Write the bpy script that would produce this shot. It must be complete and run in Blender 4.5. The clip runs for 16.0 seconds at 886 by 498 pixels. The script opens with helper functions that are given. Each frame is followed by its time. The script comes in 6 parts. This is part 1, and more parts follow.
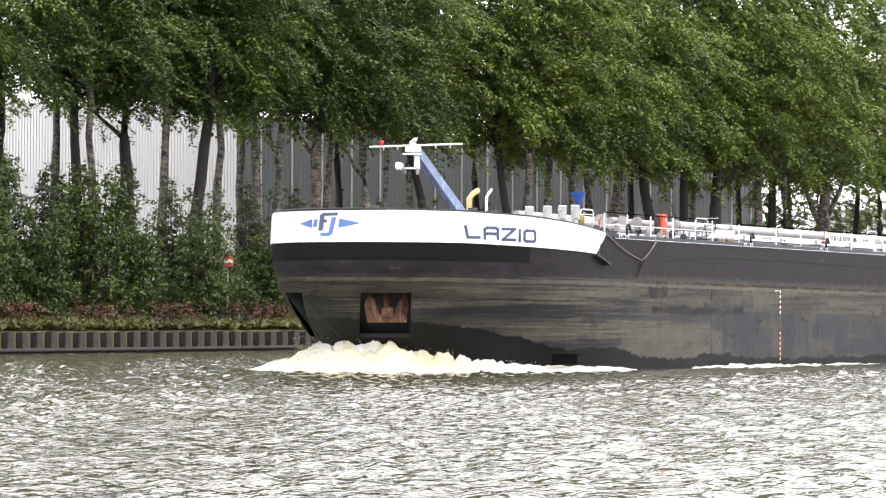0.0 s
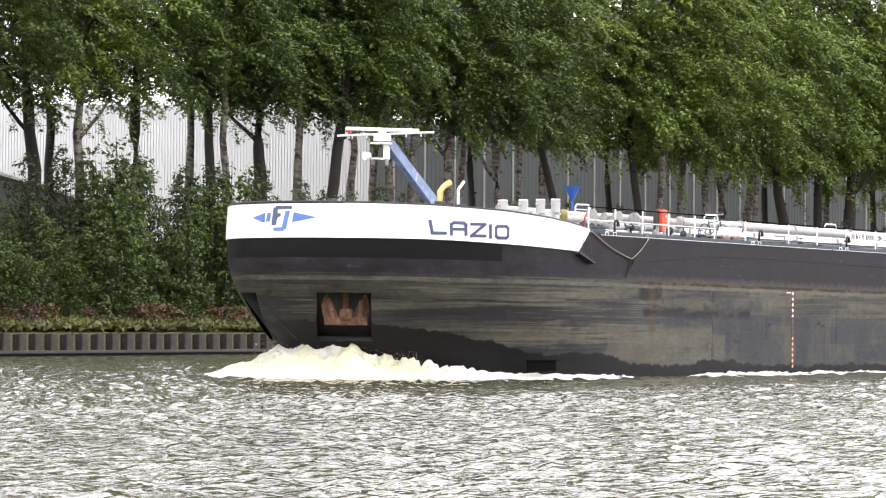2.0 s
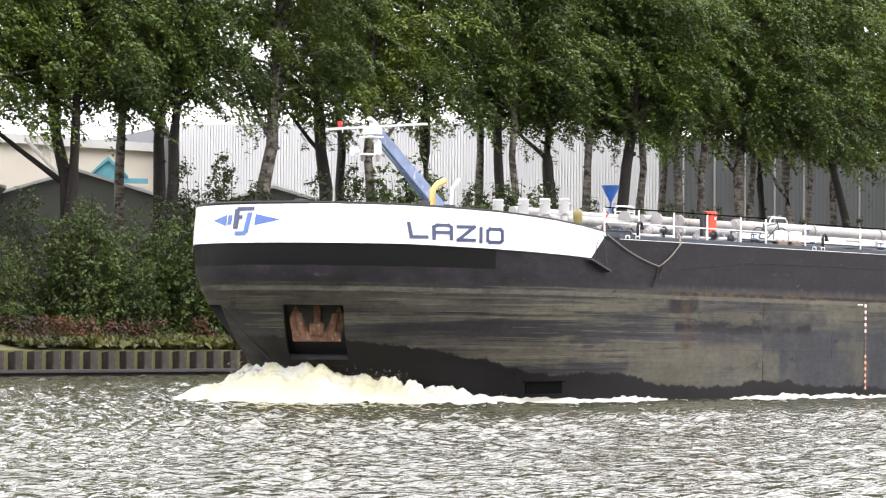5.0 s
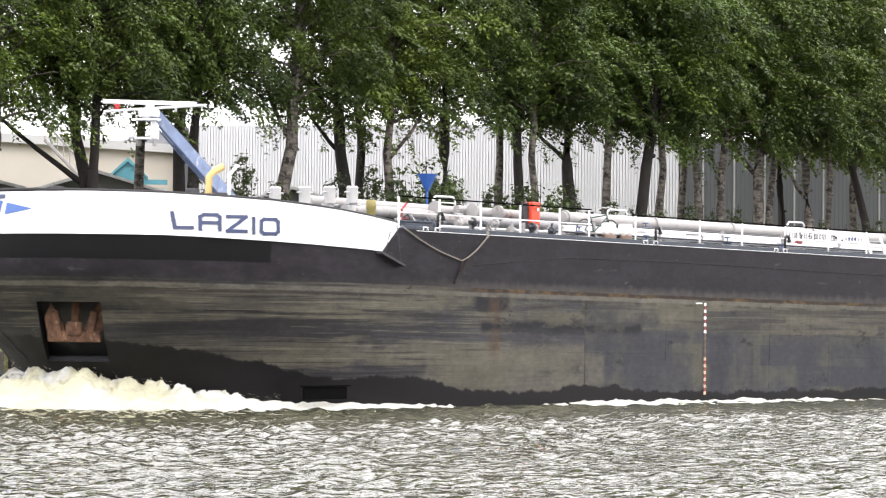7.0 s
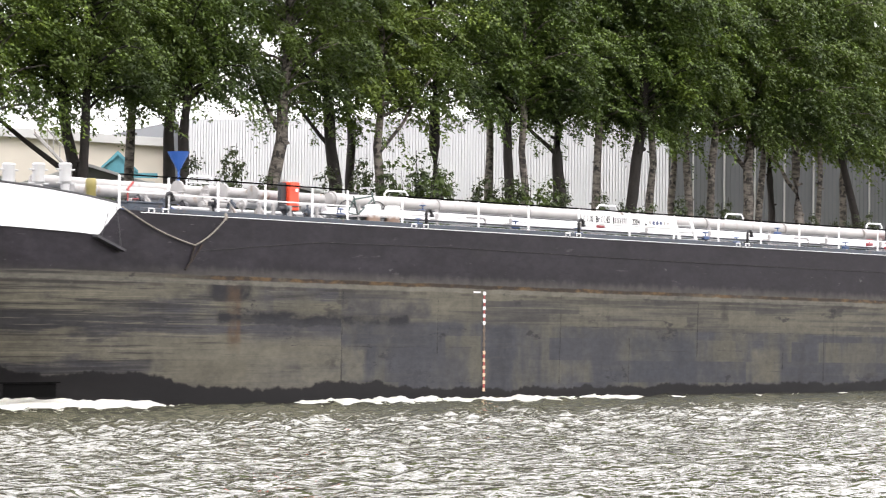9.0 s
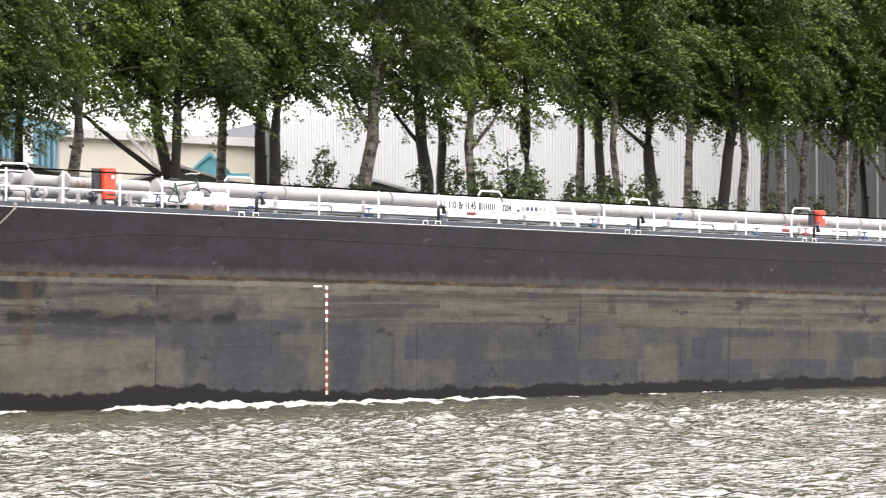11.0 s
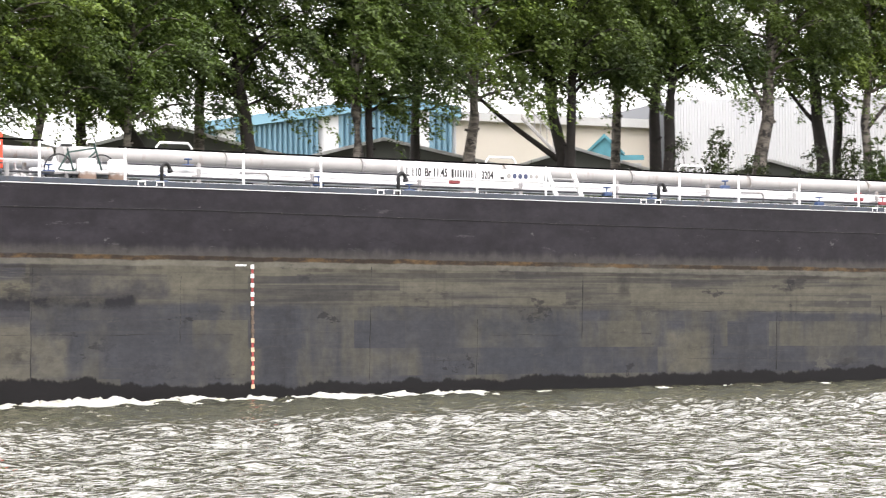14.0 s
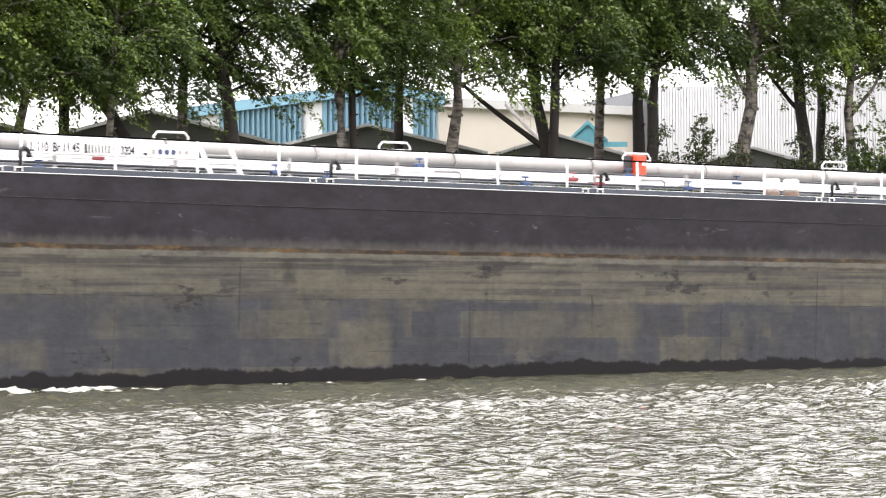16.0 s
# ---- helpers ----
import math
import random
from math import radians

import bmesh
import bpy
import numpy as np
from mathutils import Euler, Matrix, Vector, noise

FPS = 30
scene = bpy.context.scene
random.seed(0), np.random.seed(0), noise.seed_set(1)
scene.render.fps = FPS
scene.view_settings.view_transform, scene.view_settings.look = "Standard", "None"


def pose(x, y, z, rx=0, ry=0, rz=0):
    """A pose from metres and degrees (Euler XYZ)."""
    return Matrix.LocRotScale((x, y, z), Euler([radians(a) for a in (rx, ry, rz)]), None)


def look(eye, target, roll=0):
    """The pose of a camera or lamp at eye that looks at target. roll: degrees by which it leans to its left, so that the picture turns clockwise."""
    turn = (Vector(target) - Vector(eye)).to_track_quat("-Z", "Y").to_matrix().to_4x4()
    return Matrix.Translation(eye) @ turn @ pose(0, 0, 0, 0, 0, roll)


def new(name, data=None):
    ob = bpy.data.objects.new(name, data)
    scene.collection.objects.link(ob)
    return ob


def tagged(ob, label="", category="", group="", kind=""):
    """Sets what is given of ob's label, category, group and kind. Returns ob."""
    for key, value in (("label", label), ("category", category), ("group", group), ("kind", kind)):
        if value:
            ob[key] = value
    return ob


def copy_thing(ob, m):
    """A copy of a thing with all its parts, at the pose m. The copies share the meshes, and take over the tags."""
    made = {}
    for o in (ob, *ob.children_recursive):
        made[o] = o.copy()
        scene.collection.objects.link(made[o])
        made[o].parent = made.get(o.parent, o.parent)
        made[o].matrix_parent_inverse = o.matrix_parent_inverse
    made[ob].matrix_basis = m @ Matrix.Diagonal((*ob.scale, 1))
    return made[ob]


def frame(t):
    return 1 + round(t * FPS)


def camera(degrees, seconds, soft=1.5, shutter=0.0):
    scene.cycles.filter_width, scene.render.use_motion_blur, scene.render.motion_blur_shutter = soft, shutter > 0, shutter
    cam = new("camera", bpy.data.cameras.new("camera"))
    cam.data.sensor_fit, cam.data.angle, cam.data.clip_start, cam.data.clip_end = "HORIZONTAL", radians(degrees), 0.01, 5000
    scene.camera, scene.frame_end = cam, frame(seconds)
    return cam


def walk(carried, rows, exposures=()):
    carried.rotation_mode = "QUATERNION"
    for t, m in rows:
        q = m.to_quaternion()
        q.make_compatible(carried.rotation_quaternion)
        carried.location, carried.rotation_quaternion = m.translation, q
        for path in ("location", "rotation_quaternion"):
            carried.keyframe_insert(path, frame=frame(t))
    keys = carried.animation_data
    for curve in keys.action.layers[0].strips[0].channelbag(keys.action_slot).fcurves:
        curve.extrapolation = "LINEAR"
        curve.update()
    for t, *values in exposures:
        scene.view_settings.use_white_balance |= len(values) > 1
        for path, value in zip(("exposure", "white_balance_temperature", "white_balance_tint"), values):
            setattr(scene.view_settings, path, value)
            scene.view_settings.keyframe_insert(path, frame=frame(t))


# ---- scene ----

# ---------- camera: stands on the near bank and pans after the ship ----------
EYE_Z = 2.04
cam = camera(16.67, 16.0, soft=1.2, shutter=0.3)
PAN = [(0,56.49,1.19,0.21),(0.5,55.84,1.08,0.18),(1,55.21,1.07,0.03),(1.5,54.62,1.16,0.13),(2,53.98,1.23,0.47),(2.5,53.26,1.25,0.61),
       (3,52.32,1.29,0.75),(3.5,51.25,1.34,0.80),(4,50.21,1.41,0.66),(4.5,49.23,1.45,0.53),(4.7,48.88,1.48,0.47),(5.4,48.25,1.54,0.42),
       (6.8,48.12,1.57,0.46),(7,48.13,1.54,0.51),(7.5,48.18,1.48,0.56),(8,48.25,1.44,0.56),(8.2,48.29,1.44,0.58),(9.4,48.3,1.4,0.45),
       (10.4,47.71,1.40,0.25),(10.5,47.59,1.42,0.15),(11,46.57,1.36,-0.13),(11.5,45.60,1.27,-0.10),(12,44.39,1.22,-0.24),
       (12.5,42.94,1.18,-0.44),(13,41.61,1.16,-0.28),(13.5,40.34,1.13,-0.19),(14,39.09,1.04,-0.33),(14.5,38.12,0.95,-0.40),
       (15,38.25,0.86,-0.14),(15.5,39.03,0.81,-0.26),(16,39.41,0.78,-0.18)]
walk(cam, [(t, pose(0, 0, EYE_Z, 90 + up, 0, -turn) @ pose(0, 0, 0, 0, 0, lean)) for t, turn, up, lean in PAN],
     exposures=[(0, 0.42, 6450, 15), (7, 0.4, 6450, 15), (10.5, 0.48, 6550, 15), (16, 0.5, 6550, 15)])

# ---------- light: bright overcast sky, broad veiled sun behind the camera ----------
SUN_EL, SUN_AZ = 48, 200          # degrees; azimuth from +y towards +x
world = bpy.data.worlds.new("overcast_sky")
scene.world = world
world.use_nodes = True
wn = world.node_tree
wn.nodes.clear()
sky = wn.nodes.new("ShaderNodeTexSky")
sky.sky_type = "NISHITA"
sky.sun_disc = False
sky.sun_elevation, sky.sun_rotation = radians(SUN_EL), radians(SUN_AZ)
sky.air_density, sky.dust_density = 1.0, 4.0
veil = wn.nodes.new("ShaderNodeMix")
veil.data_type = "RGBA"
veil.inputs[0].default_value = 0.85
sky_dir = wn.nodes.new("ShaderNodeTexCoord")
sky_xyz = wn.nodes.new("ShaderNodeSeparateXYZ")
rise = wn.nodes.new("ShaderNodeMapRange")
rise.inputs[1].default_value, rise.inputs[2].default_value = 0.0, 0.7
rise.inputs[3].default_value, rise.inputs[4].default_value = 19.5, 29.0
tone = wn.nodes.new("ShaderNodeCombineColor")
wn.links.new(sky_dir.outputs["Generated"], sky_xyz.inputs[0])
wn.links.new(sky_xyz.outputs[2], rise.inputs[0])
for k in range(3):
    wn.links.new(rise.outputs[0], tone.inputs[k])
wn.links.new(tone.outputs[0], veil.inputs[7])
back = wn.nodes.new("ShaderNodeBackground")
back.inputs[1].default_value = 0.11
wout = wn.nodes.new("ShaderNodeOutputWorld")
wn.links.new(sky.outputs[0], veil.inputs[6])
wn.links.new(veil.outputs[2], back.inputs[0])
wn.links.new(back.outputs[0], wout.inputs[0])
sun_data = bpy.data.lights.new("sun", "SUN")
sun_data.energy, sun_data.angle, sun_data.color = 0.6, radians(20), (1, 0.96, 0.9)
sun = new("sun", sun_data)
a, e = radians(SUN_AZ), radians(SUN_EL)
sun.matrix_world = look((60 * math.sin(a) * math.cos(e), 60 * math.cos(a) * math.cos(e), 60 * math.sin(e)), (0, 0, 0))

# ---------- small builders ----------
R = random.Random(7)


def part(name, bm, material, parent=None, label="", smooth=False):
    me = bpy.data.meshes.new(name)
    bm.normal_update()
    bm.to_mesh(me)
    bm.free()
    me.materials.append(material)
    if smooth:
        me.shade_smooth()
    ob = new(name, me)
    ob.parent = parent
    if label:
        tagged(ob, label)
    return ob


def soup(name, verts, faces, material, parent=None, label="", smooth=False):
    me = bpy.data.meshes.new(name)
    me.from_pydata(verts, [], faces)
    me.materials.append(material)
    if smooth:
        me.shade_smooth()
    ob = new(name, me)
    ob.parent = parent
    if label:
        tagged(ob, label)
    return ob


def box(bm, c, s, m=None, bevel=0.0):
    r = bmesh.ops.create_cube(bm, size=1)
    vs = r["verts"]
    bmesh.ops.scale(bm, vec=s, verts=vs)
    if bevel:
        es = list({e for v in vs for e in v.link_edges})
        r = bmesh.ops.bevel(bm, geom=es, offset=bevel, segments=2, affect="EDGES", profile=0.6)
        vs = list({v for f in r["faces"] for v in f.verts} | {v for v in vs if v.is_valid})
    if m:
        bmesh.ops.transform(bm, matrix=m, verts=vs)
    bmesh.ops.translate(bm, vec=c, verts=vs)
    return bm


def tube(bm, pts, r, seg=8, cap=True, radii=None):
    pts = [Vector(p) for p in pts]
    rings = []
    for i, p in enumerate(pts):
        d = (pts[min(i + 1, len(pts) - 1)] - pts[max(i - 1, 0)]).normalized()
        side = d.cross(Vector((0, 0, 1)))
        if side.length < 0.05:
            side = d.cross(Vector((0, 1, 0)))
        side.normalize()
        other = side.cross(d)
        rr = radii[i] if radii else r
        rings.append([bm.verts.new(p + (side * math.cos(q) + other * math.sin(q)) * rr) for q in (math.tau * k / seg for k in range(seg))])
    for u, w in zip(rings, rings[1:]):
        for k in range(seg):
            bm.faces.new((u[k], u[(k + 1) % seg], w[(k + 1) % seg], w[k]))
    if cap:
        bm.faces.new(rings[0][::-1])
        bm.faces.new(rings[-1])
    return bm


def thing(name, label, category, group="", kind="", at=None):
    ob = new(name)
    if at is not None:
        ob.matrix_basis = at
    return tagged(ob, label, category, group, kind)


def lerp_table(table, x):
    xs, ys = zip(*table)
    return float(np.interp(x, xs, ys))


# ---------- materials ----------
class Nodes:
    def __init__(self, name):
        self.mat = bpy.data.materials.new(name)
        self.mat.use_nodes = True
        self.t = self.mat.node_tree
        self.bsdf = next(n for n in self.t.nodes if n.type == "BSDF_PRINCIPLED")
        self.coord = self.add("ShaderNodeTexCoord")

    def add(self, kind, **inputs):
        n = self.t.nodes.new(kind)
        for k, v in inputs.items():
            self.put(n, k, v)
        return n

    def put(self, n, key, v):
        sock = n.inputs[int(key[1:])] if key[0] == "i" and key[1:].isdigit() else n.inputs[key]
        if isinstance(v, bpy.types.NodeSocket):
            self.t.links.new(v, sock)
        else:
            sock.default_value = v

    def noise(self, scale=1.0, stretch=(1, 1, 1), detail=4, rough=0.55, offset=(0, 0, 0), coord="Object"):
        mp = self.add("ShaderNodeMapping", Vector=self.coord.outputs[coord], Scale=stretch, Location=offset)
        return self.add("ShaderNodeTexNoise", Vector=mp.outputs[0], Scale=scale, Detail=detail, Roughness=rough).outputs[0]

    def math(self, op, a, b=0.0, c=0.0, clamp=False):
        n = self.add("ShaderNodeMath", i0=a, i1=b, i2=c)
        n.operation, n.use_clamp = op, clamp
        return n.outputs[0]

    def step(self, v, lo, hi):
        n = self.add("ShaderNodeMapRange", i0=v, i1=lo, i2=hi)
        n.interpolation_type = "SMOOTHSTEP"
        return n.outputs[0]

    def mix(self, fac, a, b):
        n = self.add("ShaderNodeMix")
        n.data_type = "RGBA"
        for k, v in (("i0", fac), ("i6", a), ("i7", b)):
            self.put(n, k, (*v, 1) if isinstance(v, tuple) and len(v) == 3 else v)
        return n.outputs[2]

    def scaled(self, color, value):
        n = self.add("ShaderNodeVectorMath", i0=color)
        n.operation = "SCALE"
        self.put(n, "Scale", value)
        return n.outputs[0]

    def bump(self, height, strength=0.3, distance=0.02):
        n = self.add("ShaderNodeBump", Height=height, Strength=strength, Distance=distance)
        self.put(self.bsdf, "Normal", n.outputs[0])

    def done(self, color=None, rough=None, metal=None, **more):
        for k, v in (("Base Color", color), ("Roughness", rough), ("Metallic", metal), *more.items()):
            if v is not None:
                self.put(self.bsdf, k, (*v, 1) if isinstance(v, tuple) and len(v) == 3 else v)
        return self.mat


def plain(name, c, rough=0.5, metal=0.0, vary=0.25, scale=3.0, dirt=None, grain=25.0, bump=0.15):
    """Paint or metal with blotches at one scale and grain at another."""
    n = Nodes(name)
    blot = n.noise(scale, detail=5)
    fine = n.noise(scale * grain, detail=2)
    dark = tuple(v * (1 - vary) for v in c)
    col = n.mix(n.step(blot, 0.3, 0.7), dark, c)
    col = n.mix(n.math("MULTIPLY", fine, 0.25), col, tuple(min(1, v * (1 + vary)) for v in c))
    if dirt:
        col = n.mix(n.step(n.noise(scale * 2.3, stretch=(1, 1, 0.35), detail=6, offset=(5, 2, 1)), 0.56, 0.72), col, dirt)
    n.bump(fine, bump, 0.005)
    return n.done(col, n.math("MULTIPLY_ADD", blot, 0.2, rough - 0.1, clamp=True), metal)


M = {
    "white": plain("white_paint", (0.78, 0.79, 0.8), 0.4, vary=0.06, dirt=(0.62, 0.6, 0.56)),
    "rail": plain("rail_paint", (0.8, 0.8, 0.8), 0.45, vary=0.08),
    "cargo": plain("cargo_pipe_paint", (0.34, 0.33, 0.315), 0.32, 0.0, vary=0.2, scale=1.5, dirt=(0.25, 0.22, 0.2)),
    "pipe": plain("silver_paint", (0.46, 0.46, 0.46), 0.35, 0.1, vary=0.15, dirt=(0.42, 0.4, 0.37)),
    "grey_pipe": plain("grey_pipe_paint", (0.34, 0.33, 0.32), 0.5, 0.2, vary=0.3, dirt=(0.2, 0.15, 0.11)),
    "dark": plain("dark_paint", (0.03, 0.03, 0.034), 0.45, vary=0.3),
    "black": plain("black_rubber", (0.012, 0.012, 0.013), 0.6, vary=0.3),
    "blue": plain("blue_paint", (0.025, 0.1, 0.36), 0.4, vary=0.25),
    "navy": plain("navy_paint", (0.045, 0.06, 0.13), 0.4, vary=0.2),
    "logo_blue": plain("logo_blue_paint", (0.07, 0.15, 0.42), 0.4, vary=0.2),
    "mast": plain("mast_paint", (0.2, 0.26, 0.4), 0.45, vary=0.35, dirt=(0.42, 0.45, 0.5)),
    "yellow": plain("cream_paint", (0.62, 0.44, 0.16), 0.5, vary=0.25, dirt=(0.7, 0.66, 0.55)),
    "orange": plain("orange_plastic", (0.68, 0.07, 0.028), 0.4, vary=0.15),
    "red": plain("red_paint", (0.55, 0.03, 0.03), 0.4, vary=0.2),
    "rust": plain("rust", (0.13, 0.05, 0.022), 0.85, vary=0.55, scale=5, dirt=(0.22, 0.11, 0.04), bump=0.6),
    "anchor_rust": plain("anchor_rust", (0.1, 0.046, 0.023), 0.85, vary=0.7, scale=7, dirt=(0.19, 0.12, 0.07), bump=0.8),
    "rope": plain("rope", (0.22, 0.2, 0.17), 0.9, vary=0.4, scale=20),
    "deck": plain("deck_paint", (0.05, 0.062, 0.08), 0.6, vary=0.35, dirt=(0.1, 0.07, 0.05)),
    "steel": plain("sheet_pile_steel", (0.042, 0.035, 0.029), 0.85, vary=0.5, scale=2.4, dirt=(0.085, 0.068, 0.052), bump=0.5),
    "dark_brown_steel": plain("dark_brown_steel", (0.018, 0.012, 0.01), 0.9, vary=0.5, scale=1.5, dirt=(0.045, 0.028, 0.02), bump=0.5),
    "concrete": plain("waling_concrete", (0.05, 0.046, 0.046), 0.85, vary=0.35, scale=1.0, dirt=(0.05, 0.045, 0.04)),
    "grey_wall": plain("grey_cladding", (0.125, 0.132, 0.14), 0.55, vary=0.1, scale=0.2),
    "white_wall": plain("white_cladding", (0.61, 0.615, 0.63), 0.45, vary=0.05, scale=0.2),
    "cream_wall": plain("cream_cladding", (0.54, 0.5, 0.43), 0.6, vary=0.08, scale=0.2),
    "blue_wall": plain("blue_cladding", (0.12, 0.235, 0.31), 0.5, vary=0.12, scale=0.3),
    "roof_blue": plain("roof_edge_blue", (0.17, 0.34, 0.44), 0.5, vary=0.1, scale=0.3),
    "valve_blue": plain("valve_paint", (0.04, 0.075, 0.17), 0.5, vary=0.3),
    "pocket_grey": plain("scuffed_grey", (0.06, 0.06, 0.065), 0.6, vary=0.4),
    "valve_red": plain("valve_red_paint", (0.26, 0.05, 0.055), 0.5, vary=0.3),
    "teal": plain("teal_boards", (0.08, 0.27, 0.33), 0.6, vary=0.2),
    "shed": plain("shed_wall", (0.09, 0.094, 0.084), 0.7, vary=0.2, scale=0.4),
    "shed_roof": plain("shed_roof_sheet", (0.48, 0.48, 0.47), 0.5, vary=0.12, scale=0.4),
    "bark": plain("bark", (0.022, 0.018, 0.016), 0.95, vary=0.5, scale=4, bump=0.9),
}


def bark_pale():
    n = Nodes("pale_bark")
    rings = n.noise(2.5, stretch=(1, 1, 2.5), detail=5)
    scars = n.noise(3.0, stretch=(1, 1, 0.8), detail=3, offset=(3, 1, 7))
    col = n.mix(n.step(rings, 0.35, 0.65), (0.034, 0.029, 0.025), (0.17, 0.15, 0.128))
    col = n.mix(n.step(scars, 0.56, 0.62), col, (0.02, 0.018, 0.016))
    n.bump(rings, 0.8, 0.03)
    return n.done(col, 0.9)


def leaf_mat(name, c, spread=0.5):
    n = Nodes(name)
    geo = n.add("ShaderNodeNewGeometry").outputs["Random Per Island"]
    info = n.add("ShaderNodeObjectInfo").outputs["Random"]
    clump_shade = n.noise(0.35, detail=2)
    lo, hi = tuple(v * (1 - spread) for v in c), (c[0] * (1 + 2 * spread), c[1] * (1 + 1.5 * spread), c[2])
    col = n.mix(geo, lo, hi)
    col = n.mix(n.math("MULTIPLY", info, 0.5), col, (c[0] * 1.5, c[1] * 1.1, c[2] * 0.8))
    # broad noise patches put the shade inside the crown into the leaf colour
    col = n.mix(n.step(clump_shade, 0.42, 0.68), col, tuple(v * 0.7 for v in lo))
    n.done(col, 0.55)
    tr = n.add("ShaderNodeBsdfTranslucent", Color=n.mix(0.5, col, (c[0] * 2.2, c[1] * 2.0, c[2])))
    mx = n.add("ShaderNodeMixShader", i0=0.22, i1=n.bsdf.outputs[0], i2=tr.outputs[0])
    out = next(q for q in n.t.nodes if q.type == "OUTPUT_MATERIAL")
    n.t.links.new(mx.outputs[0], out.inputs[0])
    return n.mat


M["recess"] = plain("matt_black_recess", (0.004, 0.004, 0.004), 0.95, vary=0.3)
for nd in M["recess"].node_tree.nodes:
    if nd.type == "BSDF_PRINCIPLED":
        nd.inputs["Specular IOR Level"].default_value = 0.03
M["weld"] = plain("weld_bead", (0.018, 0.017, 0.018), 0.8, vary=0.5, scale=6, dirt=(0.06, 0.057, 0.05))
M["bark_pale"] = bark_pale()
M["leaf"] = leaf_mat("poplar_leaves", (0.055, 0.1, 0.02), 0.45)
# lighter green for the right end of the row and a few scattered trees
M["leaf_light"] = leaf_mat("lighter_leaves", (0.095, 0.155, 0.03), 0.4)
M["leaf_bush"] = leaf_mat("shrub_leaves", (0.042, 0.075, 0.017), 0.45)
# saplings stand in silhouette; that backlit darkness is put into the leaf colour
M["leaf_dark"] = leaf_mat("silhouette_sapling_leaves", (0.027, 0.046, 0.015), 0.45)
M["weed_red"] = leaf_mat("red_weeds", (0.062, 0.026, 0.014))
M["grass"] = leaf_mat("dry_grass", (0.058, 0.07, 0.018))


def water_mat():
    n = Nodes("canal_water")
    turned = n.add("ShaderNodeMapping", Vector=n.coord.outputs["Object"], Rotation=(0, 0, radians(45)), Scale=(0.72, 1.0, 1.0))
    chop = n.add("ShaderNodeTexNoise", Vector=turned.outputs[0], Scale=3.3, Detail=2.0, Roughness=0.5).outputs[0]
    rip = n.noise(8.0, detail=1, rough=0.5)
    murk = n.noise(0.12, detail=3)
    n.bump(n.math("MULTIPLY_ADD", rip, 0.16, chop), 1.0, 0.08)
    col = n.mix(murk, (0.05, 0.05, 0.03), (0.09, 0.088, 0.058))
    return n.done(col, 0.03, 0.0, IOR=1.33)


